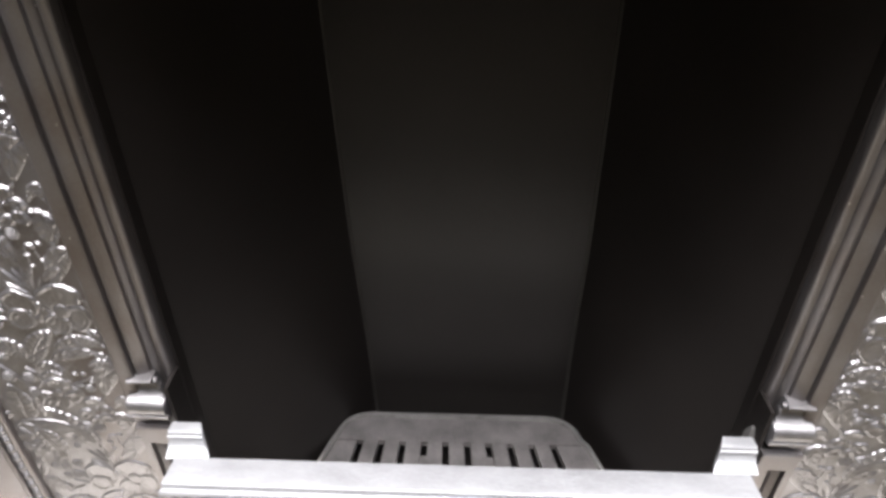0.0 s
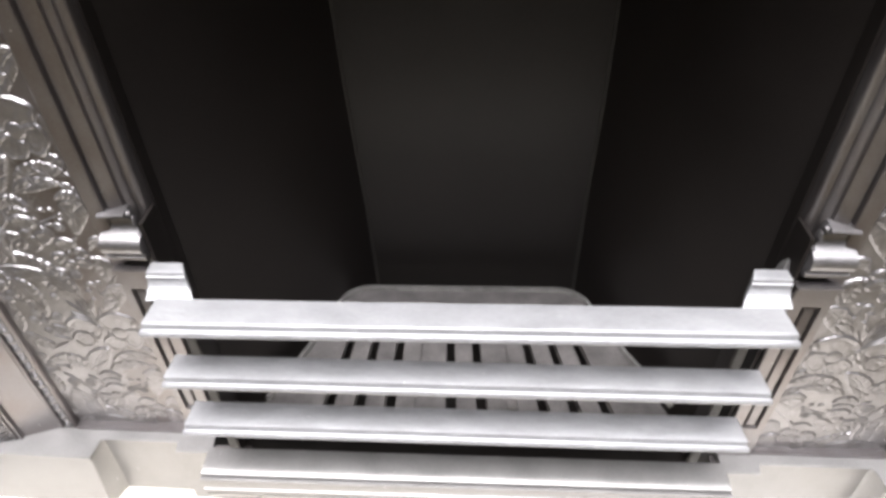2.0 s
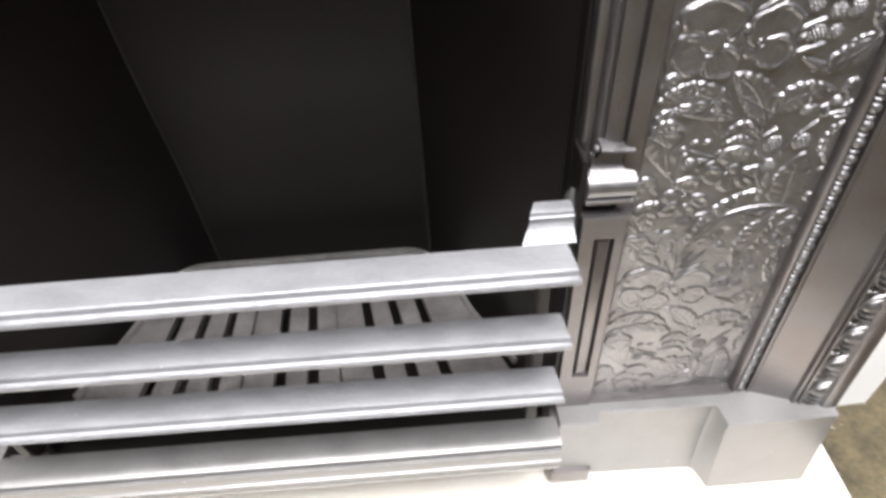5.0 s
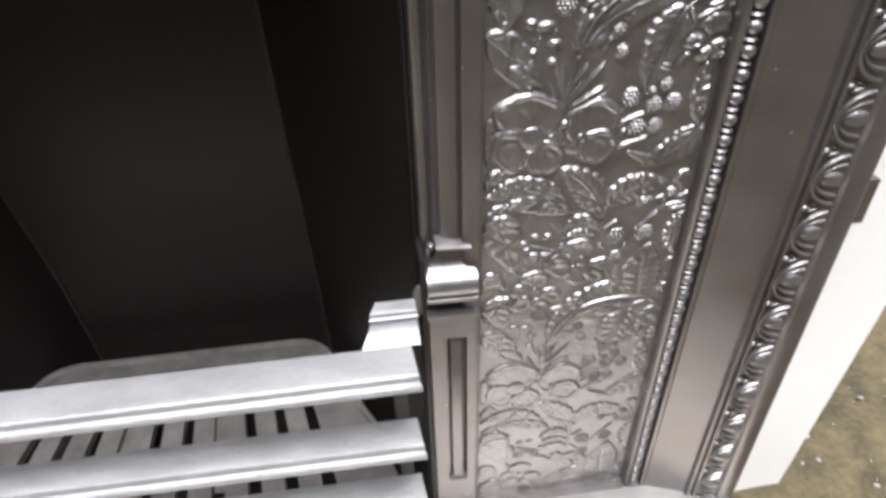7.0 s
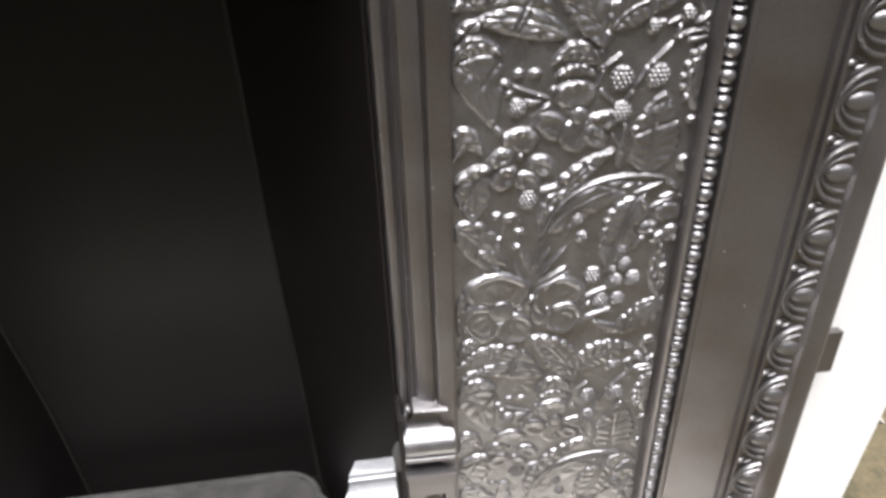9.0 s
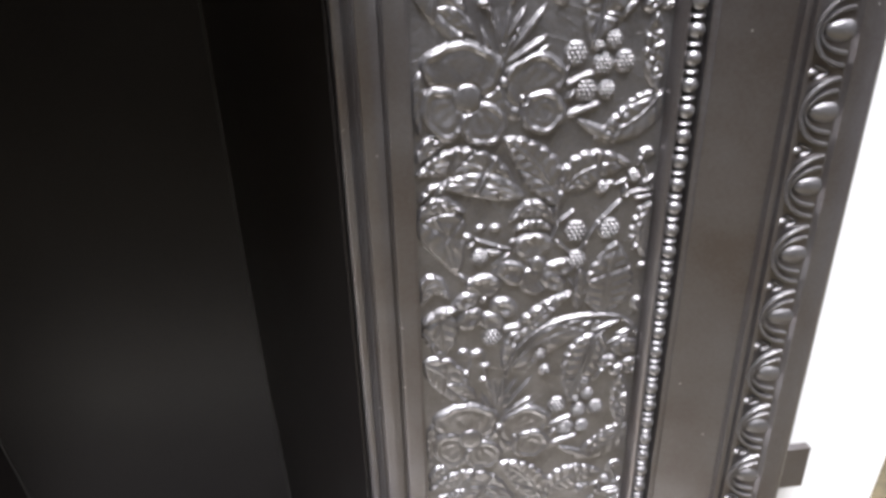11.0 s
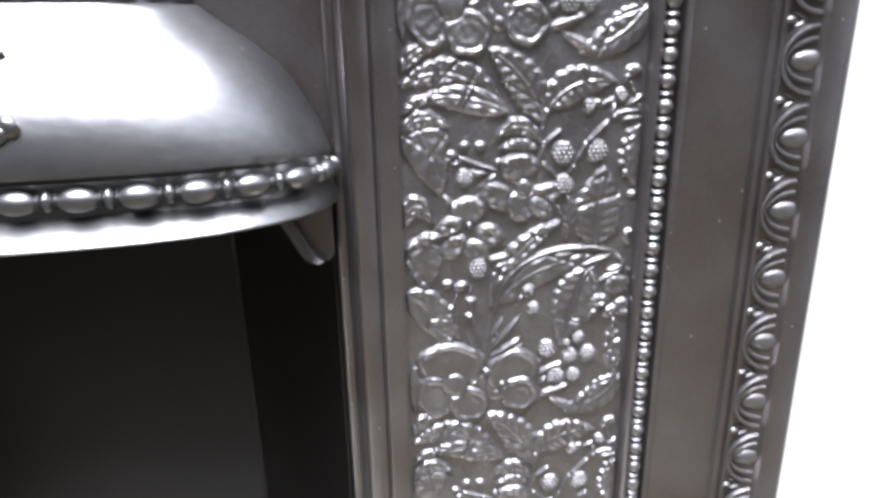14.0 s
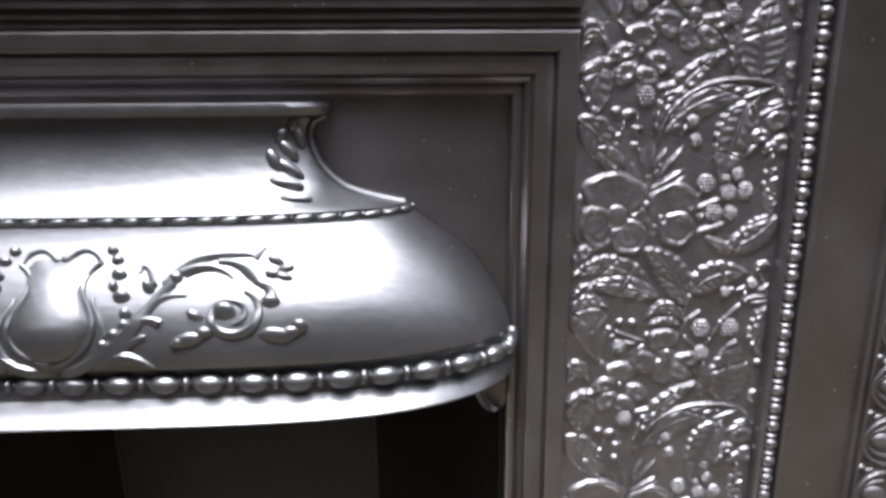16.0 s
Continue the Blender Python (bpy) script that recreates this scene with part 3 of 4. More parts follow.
box(bm, -P0, P0, 0.002, 0.03, IN_TOP + 0.031, OUT_TOP - 0.07)
frieze = part("frieze", bm, IRON, fireplace, "plain iron frieze with fine stepped moulding")
for z, y, h in ((0.9095, -0.002, 0.002), (0.9135, -0.004, 0.0025), (0.9185, -0.007, 0.004), (0.925, -0.010, 0.006)):
    part("fillet", box(bmesh.new(), -P0, P0, y, 0.003, z, z + h, 0.0006), IRON, frieze)


# bead and reel, and egg and dart, up both sides
def bead_mesh():
    bm = bmesh.new()
    blob(bm, (0, 0, 0), (0.0041, 0.0040, 0.0040), u=12, v=8)
    blob(bm, (0, 0.0002, 0.0058), (0.0038, 0.0036, 0.0016), u=10, v=6)
    return bm


def egg_mesh():
    """Half an egg lying against the outer band, two curved shells round it, and a dart in the gap."""
    bm = bmesh.new()
    blob(bm, (-0.0005, 0.0008, 0), (0.0118, 0.0042, 0.0056), u=20, v=12)
    for rx, rz, w, out in ((0.0138, 0.0092, 0.0011, 0.0), (0.0156, 0.0146, 0.0011, 0.0002)):
        turns = np.linspace(-1.50, 1.50, 21)
        pts = [(-rx * math.cos(a), -out - 0.0006 - 0.0010 * abs(math.sin(a)), rz * math.sin(a)) for a in turns]
        tube(bm, pts, [w * (0.65 + 0.35 * abs(math.sin(a))) for a in turns], 6, 1.5)
    blob(bm, (-0.0135, 0.0004, 0.01725), (0.0030, 0.0020, 0.0018), u=10, v=6)
    for turn in (24, -24):
        blob(bm, (-0.0088, 0.0006, 0.01725 + turn * 0.00006), (0.0040, 0.0018, 0.0009), (0, turn, 0), u=10, v=6)
    blob(bm, (-0.0012, -0.0004, 0.01725), (0.0014, 0.0014, 0.0012), u=8, v=5)
    return bm


first = part("bead", bead_mesh(), RELIEF, fireplace, "polished iron bead")
first_egg = part("egg", egg_mesh(), RELIEF, fireplace, "moulded egg between raised shells")
BEAD, EGG = 0.01174, 0.0345
for side in (1, -1):
    for k in range(74 if side > 0 else 34):
        ob = first if (side, k) == (1, 0) else new("bead", first.data)
        ob.parent, ob.location = fireplace, (side * 0.3857, -0.0010, KERB + 0.006 + k * BEAD)
    for k in range(24 if side > 0 else 10):
        ob = first_egg if (side, k) == (1, 0) else new("egg", first_egg.data)
        ob.parent, ob.location, ob.scale = fireplace, (side * 0.4455, -0.0176, 0.6804 + (k - 16) * EGG), (side, 1, 1)


# kerb under the frame: recessed between two forward end blocks
def kerb(side, step):
    """Block under the post, recess under the flowered panel, forward block under the outer moulding."""
    bm = bmesh.new()
    pts = [(0.2290, 0.034), (0.2290, -0.0220), (0.2615, -0.0220), (0.2630, -0.0125), (step - 0.001, -0.0125), (step + 0.001, -0.0150), (step + 0.0035, -0.0325), (0.457, -0.0300), (0.457, 0.034)]
    low = [(0.2290, 0.034), (0.2290, -0.0260), (0.2620, -0.0260), (0.2640, -0.0190), (step - 0.003, -0.0190), (step, -0.0220), (step + 0.0060, -0.0395), (0.457, -0.0370), (0.457, 0.034)]
    rings = []
    for p, z, o in ((low, None, 0), (pts, KERB - 0.006, 0), (pts, KERB - 0.0045, 0.0012), (pts, KERB - 0.001, 0.0012), (pts, KERB, 0.0)):
        rings.append([(side * x, y - (o if y < 0 else 0), BASE + SLOPE * side * x if z is None else z) for x, y in p])
    loft(bm, rings)
    return bm


for side in (1, -1):
    part("kerb", kerb(side, 0.3610 if side > 0 else 0.3345), FOOT, fireplace, "stepped iron foot kerb on the white platform")


def lug():
    bm = bmesh.new()
    hole = [(0.516 + 0.0045 * math.cos(a), 0.335 + 0.0045 * math.sin(a)) for a in np.linspace(0, -2 * math.pi, 17)]
    plate = [(0.5385, 0.335), (0.5385, 0.3525), (0.450, 0.3525), (0.450, 0.3175), (0.5385, 0.3175), (0.5385, 0.3349)]
    loft(bm, [[(x, y, z) for x, z in plate + hole] for y in (0.0465, 0.0525)])
    return bm


part("lug", lug(), IRON, fireplace, "flat fixing lug with a bolt hole", smooth=False)


# posts beside the bars, each with a sunk panel and a scroll cap
def slab(side, xa, xb, ya, yb, za, zb, bv=0.0006):
    return box(bmesh.new(), min(side * xa, side * xb), max(side * xa, side * xb), ya, yb, za, zb, bv)


def border(side, x0, x1, z0, z1, a0, a1, c0, c1, y0, y1):
    """A flat face round a sunk panel, its inner edge sloping in."""
    bm = bmesh.new()
    loops = []
    for (a, b, c, d), y in (((x0, x1, z0, z1), y1), ((x0, x1, z0, z1), y0 + 0.0006), ((x0 + 0.0005, x1 - 0.0005, z0, z1), y0), ((a0, a1, c0, c1), y0), ((a0 + 0.0008, a1 - 0.0008, c0 + 0.001, c1 - 0.001), y1)):
        loops.append([(side * a, y, c), (side * b, y, c), (side * b, y, d), (side * a, y, d)])
    loft(bm, loops, caps=False)
    return bm


def raised_strip(side, x0, x1, z0, z1, y0, y1):
    """A long strip with sloping ends and sides."""
    bm = bmesh.new()
    rings = []
    for o, e, y in ((0, 0, y1), (0, 0, y0 + 0.0014), (0.0009, 0.0034, y0)):
        rings.append([(side * (x0 + o), y, z0 + e), (side * (x1 - o), y, z0 + e), (side * (x1 - o), y, z1 - e), (side * (x0 + o), y, z1 - e)])
    loft(bm, rings)
    return bm


def scroll_cap(side):
    """A rolled front between a fillet and a hollow, and a narrower lip above."""
    bm = bmesh.new()
    turns = [radians(a) for a in range(60, 301, 15)]
    ring = [(0.020, 0.3534)] + [(0.0005 + 0.0098 * math.cos(a), 0.3450 + 0.0086 * math.sin(a)) for a in turns] + [(0.020, 0.3366)]
    extrude_x(bm, ring, [side * 0.2284, side * 0.2289, side * 0.2567, side * 0.2572])
    fillet = [(0.020, 0.3372), (-0.0048, 0.3372), (-0.0066, 0.3360), (-0.0066, 0.3336), (-0.0046, 0.3322), (0.020, 0.3322)]
    extrude_x(bm, fillet, [side * 0.2284, side * 0.2570])
    hollow = [(0.0085, 0.3495), (-0.0045, 0.3522), (0.0000, 0.3550), (0.0022, 0.3590), (0.0026, 0.3630), (0.0010, 0.3660), (-0.0022, 0.3672), (-0.0036, 0.3682), (-0.0032, 0.3696), (-0.0010, 0.3704), (0.0085, 0.3708)]
    rings = []
    for end in (0, 1):
        rings.append([(side * ((0.2300 + 0.0045 * smooth01((z - 0.357) / 0.006)) if end == 0 else (0.2562 - 0.0022 * smooth01((z - 0.357) / 0.006))), y, z + (0.0012 if end == 0 and z > 0.366 else 0)) for y, z in hollow])
    loft(bm, rings)
    blob(bm, (side * 0.2316, -0.0004, 0.3712), (0.0019, 0.0030, 0.0022), u=10, v=8)
    blob(bm, (side * 0.2300, 0.0010, 0.3640), (0.0013, 0.0040, 0.0044), (8, 0, 0), u=8, v=8)
    return bm


for side in (1, -1):
    p = part("post", slab(side, 0.2284, 0.2570, 0.0010, 0.02, 0.120, 0.322), IRON, fireplace, "narrow iron post with a sunk panel")
    part("post_border", border(side, 0.2282, 0.2572, 0.125, 0.3195, 0.2376, 0.2510, 0.1535, 0.3035, -0.0055, 0.0022), IRON, p)
    part("post_panel", raised_strip(side, 0.2400, 0.2484, 0.1560, 0.3010, -0.0048, 0.0020), IRON, p, "raised strip in the sunk panel")
    part("post_foot", slab(side, 0.2282, 0.2572, -0.0052, 0.02, KERB - 0.001, 0.126, 0.0004), IRON, p)
    part("post_ledge", slab(side, 0.2276, 0.2580, -0.0075, 0.02, 0.3192, 0.3236), IRON, p)
    part("scroll_cap", scroll_cap(side), RELIEF, p, "bright rolled scroll cap")
    # thin slab in the firebox black, covering the post's inner side
    part("post_cheek", slab(side, 0.2252, 0.2280, -0.0010, 0.036, 0.112, 0.3620, 0.0003), SOOT, p, "thin dark slab over the inner side of the post")


# firebox
BACK_W, BACK_Y = 0.132, 0.247
Z0, Z1 = 0.047, 0.95


def back_bow(z):
    """How far the back plate stands behind its mean line: leaning forward above the grate, then upright."""
    return 0.008 - 0.016 * smooth01((z - 0.15) / 0.22) + 0.006 * smooth01((z - 0.40) / 0.40)


def leaning_plate(a0, b0, a1, b1, t):
    """A plate between a plan line at its foot and another at its top, t thick."""
    bm = bmesh.new()
    rings = []
    for k in range(37):
        f = k / 36
        z = Z0 + (Z1 - Z0) * f
        a, b = (Vector(p).lerp(Vector(q), f) for p, q in ((a0, a1), (b0, b1)))
        for v in (a, b):
            if v[1] > 0.2:
                v[1] += back_bow(z)
        d = Vector((b[0] - a[0], b[1] - a[1], 0)).normalized()
        n = Vector((d.y, -d.x, 0)) * t
        rings.append([(a[0], a[1], z), (b[0], b[1], z), (b[0] + n.x, b[1] + n.y, z), (a[0] + n.x, a[1] + n.y, z)])
    loft(bm, rings)
    return bm


RB, RT, LB, LT = (0.1365, BACK_Y), (0.1235, BACK_Y), (-0.1060, BACK_Y), (-0.1370, BACK_Y)
RF, LF = (IN_W - 0.0015, 0.034), (-IN_W + 0.0015, 0.034)
part("firebox_back", leaning_plate(RB, LB, RT, LT, 0.008), FIREBACK, fireplace, "matt black firebox back plate, slightly paler than the cheeks")
for name, foot, top in (("right", RB, RT), ("left", LB, LT)):
    bm = bmesh.new()
    tube(bm, [(foot[0] + (top[0] - foot[0]) * f, BACK_Y + back_bow(Z0 + (Z1 - Z0) * f) - 0.0012, Z0 + (Z1 - Z0) * f) for f in np.linspace(0, 1, 37)], 0.0016, 6, 1.0, (0, -1, 0))
    part("seam", bm, SEAM, fireplace, "worn seam of the firebox back")
part("firebox_cheek", leaning_plate(RF, RB, RF, RT, 0.008), SOOT, fireplace, "matt black splayed firebox cheek")
part("firebox_cheek", leaning_plate(LB, LF, LT, LF, 0.008), SOOT, fireplace, "matt black splayed firebox cheek")
for side in (1, -1):
    part("firebox_return", slab(side, IN_W - 0.0040, IN_W - 0.0023, 0.0225, 0.036, 0.07, 0.7235, 0.0003), SOOT, fireplace, "matt black return beside the opening")
bm = bmesh.new()
extrude_z(bm, [(-0.242, 0.012), (0.242, 0.012), (0.160, BACK_Y + 0.01), (-0.160, BACK_Y + 0.01)], 0.037, 0.0475)
part("firebox_floor", bm, SOOT, fireplace)
bm = bmesh.new()
extrude_z(bm, [(-IN_W, 0.036), (IN_W, 0.036), (BACK_W, BACK_Y), (-BACK_W, BACK_Y)], 0.95, 0.958)
part("firebox_top", bm, SOOT, fireplace)
bm = bmesh.new()
extrude_z(bm, [(-IN_W - 0.001, 0.0232), (IN_W + 0.001, 0.0232), (IN_W + 0.001, 0.0335), (-IN_W - 0.001, 0.0335)], 0.7180, IN_TOP + 0.004)
part("hood_plate", bm, IRON, fireplace, "flat dark iron plate behind the hood")


# hood: stations of height, half width, depth and back
BELLY = [(0.7225, 0.2267, 0.0685, 0.0105), (0.7230, 0.2300, 0.0733, 0.0105), (0.7240, 0.2303, 0.0738, 0.0105), (0.7292, 0.2296, 0.0672, 0.0108), (0.7298, 0.2290, 0.0655, 0.0110), (0.7322, 0.2284, 0.0634, 0.0120), (0.7334, 0.2278, 0.0604, 0.0120),
         (0.7350, 0.2275, 0.0596, 0.012), (0.7400, 0.2272, 0.0588, 0.012), (0.7458, 0.2272, 0.0600, 0.012), (0.7468, 0.2276, 0.0632, 0.0125), (0.7484, 0.2272, 0.0660, 0.013), (0.7514, 0.2262, 0.0676, 0.0140), (0.7600, 0.2230, 0.0686, 0.0165),
         (0.7700, 0.2176, 0.0676, 0.018), (0.7790, 0.2120, 0.0640, 0.020), (0.7870, 0.2054, 0.0585, 0.020), (0.7950, 0.1963, 0.0518, 0.020), (0.8030, 0.1847, 0.0446, 0.020), (0.8090, 0.1764, 0.0402, 0.020)]
NECK = [(0.8114, 0.1736, 0.0390, 0.020), (0.8120, 0.1720, 0.0370, 0.020), (0.8165, 0.1690, 0.0368, 0.020), (0.8171, 0.1685, 0.0388, 0.020), (0.8185, 0.1640, 0.0372, 0.020), (0.8200, 0.1560, 0.0356, 0.020),
        (0.8222, 0.1457, 0.0334, 0.020), (0.8262, 0.1356, 0.0300, 0.020), (0.8315, 0.1283, 0.0264, 0.020), (0.8400, 0.1212, 0.0222, 0.020), (0.8500, 0.1172, 0.0188, 0.020), (0.8580, 0.1169, 0.0174, 0.020),
        (0.8640, 0.1204, 0.0168, 0.020), (0.8660, 0.1275, 0.0240, 0.020), (0.8705, 0.1285, 0.0252, 0.020), (0.8725, 0.1270, 0.0244, 0.020)]
STATIONS = BELLY + NECK
ST = np.array(STATIONS)


def hood_at(z):
    return [float(np.interp(z, ST[:, 0], ST[:, k])) for k in (1, 2, 3)]


def hood_y(x, z):
    w, d, yb = hood_at(z)
    return yb - d * math.sqrt(max(0.0, 1 - abs(x / w) ** 4))


def hood_shell():
    bm = bmesh.new()
    n = 72
    rings = []
    for z, w, d, yb in STATIONS:
        ring = []
        for k in range(n + 1):
            a = math.pi * k / n
            c = math.cos(a)
            x = w * math.copysign(abs(c) ** 0.7, c)
            ring.append((x, yb - d * math.sqrt(max(0, 1 - abs(x / w) ** 4)), z))
        rings.append(ring)
    vs = loft(bm, rings, closed=False, caps=False)
    # underside lip turned in
    inner = [bm.verts.new((v.co.x * 0.975, min(v.co.y + 0.006, 0.02), 0.7230)) for v in vs[0]]
    up = [bm.verts.new((v.co.x, min(v.co.y + 0.002, 0.021), 0.742)) for v in inner]
    for a, b in ((inner, vs[0]), (up, inner)):
        for i in range(n):
            bm.faces.new((a[i], a[i + 1], b[i + 1], b[i]))
    top = [bm.verts.new((v.co.x, 0.021, v.co.z)) for v in vs[-1]]
    for i in range(n):
        bm.faces.new((vs[-1][i], vs[-1][i + 1], top[i + 1], top[i]))
    return bm


hood = part("hood", hood_shell(), HOOD, fireplace, "polished domed iron hood with beaded rim")


def plan_points(z, step, start=0.0, out=0.0):
    """Even steps along the hood's plan at height z, from the middle to one end."""
    xs = np.linspace(0, hood_at(z)[0] * 0.9999, 1500)
    pts = [Vector((x, hood_y(x, z) - out, z)) for x in xs]
    got, run, want = [], 0.0, start
    for a, b in zip(pts, pts[1:]):
        seg = (b - a).length
        while run + seg >= want and seg > 0:
            got.append((a.lerp(b, (want - run) / seg), (b - a).normalized()))
            want += step
        run += seg
    return got


def hood_beads():
    for z, step, name, out in ((0.7398, 0.0216, "bead", 0.0088), (0.8143, 0.0124, "course_link", 0.0002)):
        bm = bmesh.new()
        if name == "bead":
            blob(bm, (0, 0, 0), (0.0078, 0.0046, 0.0047), u=14, v=10)
            blob(bm, (0.0108, 0.0004, 0), (0.0023, 0.0041, 0.0040), u=10, v=8)
            for o in (-0.0030, 0.0030):
                blob(bm, (0.0108 + o, 0.0008, 0), (0.0008, 0.0034, 0.0034), u=10, v=6)
        else:
            blob(bm, (-0.0003, 0, 0), (0.0060, 0.0022, 0.0020), (0, -7, 0), u=10, v=7)
            blob(bm, (0.0062, 0.0002, 0.0003), (0.0012, 0.0018, 0.0018), (0, 20, 0), u=8, v=6)
        shared = None
        for side in (1, -1):
            for i, (p, d) in enumerate(plan_points(z, step, step * (0.3 if side > 0 else 0.7), out)):
                if shared is None:
                    ob = part(name, bm, HOOD, hood)
                    shared = ob.data
                else:
                    ob = new(name, shared)
                    ob.parent = hood
                ob.location = (side * p.x, p.y, p.z)
                ob.rotation_euler = (0, 0, math.atan2(d.y, d.x) * side)
    for side in (1, -1):
        bm = bmesh.new()
        zs = np.linspace(0.8172, 0.8655, 16)
        tube(bm, [(side * (hood_at(z)[0] - 0.0006), 0.0165, z) for z in zs], list(np.linspace(0.0026, 0.0018, 16)), 8, 1.4)
        part("edge_rib", bm, HOOD, hood, "raised rib along the hood's end")


hood_beads()


def on_hood(pts, out=0.0006):
    return [(x, hood_y(x, z) - out, z) for x, z in pts]


MID = -0.0016         # the ornament's middle


def hood_stroke(bm, pts, r0, r1, side=1, mid=None):
    """A raised, tapered stroke lying on the hood, eased through its points."""
    p = np.array(pts, float)
    t, u = np.arange(len(p)), np.linspace(0, len(p) - 1, 6 * len(p))
    if len(p) > 2:
        cx, cz = (np.polyfit(t, p[:, k], min(5, len(p) - 1)) for k in (0, 1))
        line = [(MID + side * (np.polyval(cx, q) - MID), np.polyval(cz, q)) for q in u]
    else:
        line = [(MID + side * (np.interp(q, t, p[:, 0]) - MID), np.interp(q, t, p[:, 1])) for q in u]
    f = np.linspace(0, 1, len(u))
    radii = r0 + (r1 - r0) * f if mid is None else np.interp(f, (0, 0.5, 1), (r0, mid, r1))
    tube(bm, on_hood(line, 0.0004), list(radii * 1.25), 8, 0.62)


def hood_bud(name, x, z, a, b, turn, side=1, proud=0.0021):
    """A small plump leaf or ball lying on the hood."""
    bm = bmesh.new()
    x = MID + side * (x - MID)
    blob(bm, (x, hood_y(x, z) - 0.0005, z), (a * 1.15, proud, b * 1.2), (0, -turn * side, 0), 12, 8)
    return part(name, bm, HOOD, hood)


def hood_scroll(side):
    """Leafy scroll beside the shield: stem, curling branch, volute with a boss, and loose leaves."""
    bm = bmesh.new()
    hood_stroke(bm, ((0.0170, 0.7525), (0.0285, 0.7611), (0.0391, 0.7718), (0.0484, 0.7800), (0.0615, 0.7821)), 0.0026, 0.0009, side, 0.0022)
    hood_stroke(bm, ((0.0249, 0.7540), (0.0354, 0.7646), (0.0438, 0.7762), (0.0551, 0.7876)), 0.0022, 0.0020, side)
    hood_stroke(bm, ((0.0504, 0.7863), (0.0569, 0.7914), (0.0653, 0.7963), (0.0790, 0.7985), (0.0942, 0.7981)), 0.0024, 0.0012, side, 0.0024)
    hood_stroke(bm, ((0.0590, 0.7911), (0.0720, 0.7933), (0.0831, 0.7889)), 0.0026, 0.0008, side, 0.0022)
    hood_stroke(bm, ((0.0750, 0.7957), (0.0862, 0.7936), (0.0924, 0.7891), (0.0970, 0.7860)), 0.0014, 0.0012, side, 0.0026)
    hood_stroke(bm, ((0.0927, 0.7970), (0.0977, 0.8016)), 0.0020, 0.0008, side)
    hood_stroke(bm, ((0.0970, 0.7860), (0.1011, 0.7834), (0.1020, 0.7791)), 0.0018, 0.0024, side)
    volute = bmesh.new()
    ring = np.linspace(1.15, -7.6, 44)
    line = [(MID + side * (0.0838 - MID + (0.0142 - 0.0013 * k / 6) * math.cos(a)), 0.7733 + (0.0108 - 0.0010 * k / 6) * math.sin(a)) for k, a in enumerate(ring)]
    tube(volute, on_hood(line, 0.0004), list(np.interp(range(44), (0, 10, 22, 43), (0.0014, 0.0027, 0.0022, 0.0010))), 8, 0.65)
    part("volute", volute, HOOD, hood, "curled volute of the scroll")
    for pts, r0, r1, mid in ((((0.0353, 0.7696), (0.0431, 0.7719), (0.0502, 0.7704)), 0.0014, 0.0022, None), (((0.0316, 0.7588), (0.0394, 0.7632), (0.0434, 0.7646)), 0.0020, 0.0010, None),
                             (((0.0194, 0.7499), (0.0288, 0.7540), (0.0377, 0.7541), (0.0471, 0.7495)), 0.0012, 0.0007, 0.0030), (((0.0372, 0.7920), (0.0406, 0.7940), (0.0439, 0.7896), (0.0471, 0.7872)), 0.0012, 0.0014, None)):
        loose = bmesh.new()
        hood_stroke(loose, pts, r0, r1, side, mid)
        part("scroll_leaf", loose, HOOD, hood)
    for x, z, a, b, t in ((0.0804, 0.7746, 0.0050, 0.0046, 0), (0.0668, 0.7738, 0.0042, 0.0022, -28), (0.0632, 0.7629, 0.0066, 0.0032, 12), (0.0585, 0.7616, 0.0036, 0.0022, 30),
                          (0.0711, 0.7662, 0.0036, 0.0026, 0), (0.1052, 0.7637, 0.0074, 0.0036, -8), (0.1112, 0.7644, 0.0050, 0.0030, 20), (0.1162, 0.7673, 0.0036, 0.0034, 40),
                          (0.1020, 0.7787, 0.0042, 0.0032, 0), (0.1033, 0.7958, 0.0044, 0.0022, -35), (0.1082, 0.7925, 0.0042, 0.0018, 15), (0.1080, 0.7891, 0.0040, 0.0018, -20), (0.1024, 0.7903, 0.0040, 0.0024, 0),
                          (0.0550, 0.7892, 0.0036, 0.0030, 40), (0.0431, 0.7858, 0.0026, 0.0040, 20)):
        hood_bud("scroll_leaf", x, z, a, b, t, side)
    return bm


def shield():
    bm = bmesh.new()
    for s in (1, -1):
        hood_stroke(bm, ((MID, 0.7514), (0.0108, 0.7569), (0.0177, 0.7654), (0.0171, 0.7748), (0.0125, 0.7819), (0.0114, 0.7895), (0.0179, 0.7958)), 0.0014, 0.0012, s)
        hood_stroke(bm, ((0.0179, 0.7958), (0.0129, 0.8007), (0.0065, 0.8010), (0.0017, 0.7980), (MID, 0.7991)), 0.0012, 0.0012, s)
        hood_stroke(bm, ((MID, 0.7442), (0.0099, 0.7491), (0.0187, 0.7544), (0.0230, 0.7639), (0.0208, 0.7734), (0.0168, 0.7821)), 0.0024, 0.0010, s, 0.0022)
        for x, z, a, b in ((0.0222, 0.8015, 0.0026, 0.0024), (0.0256, 0.7974, 0.0028, 0.0024), (0.0278, 0.7913, 0.0034, 0.0030), (0.0306, 0.7821, 0.0038, 0.0034), (0.0334, 0.7752, 0.0026, 0.0026),
                           (0.0335, 0.7706, 0.0028, 0.0024), (0.0288, 0.7659, 0.0028, 0.0026), (0.0237, 0.7608, 0.0026, 0.0028), (0.0260, 0.7867, 0.0020, 0.0026)):
            hood_bud("shield_bead", x, z, a, b, 0, s)
    return bm


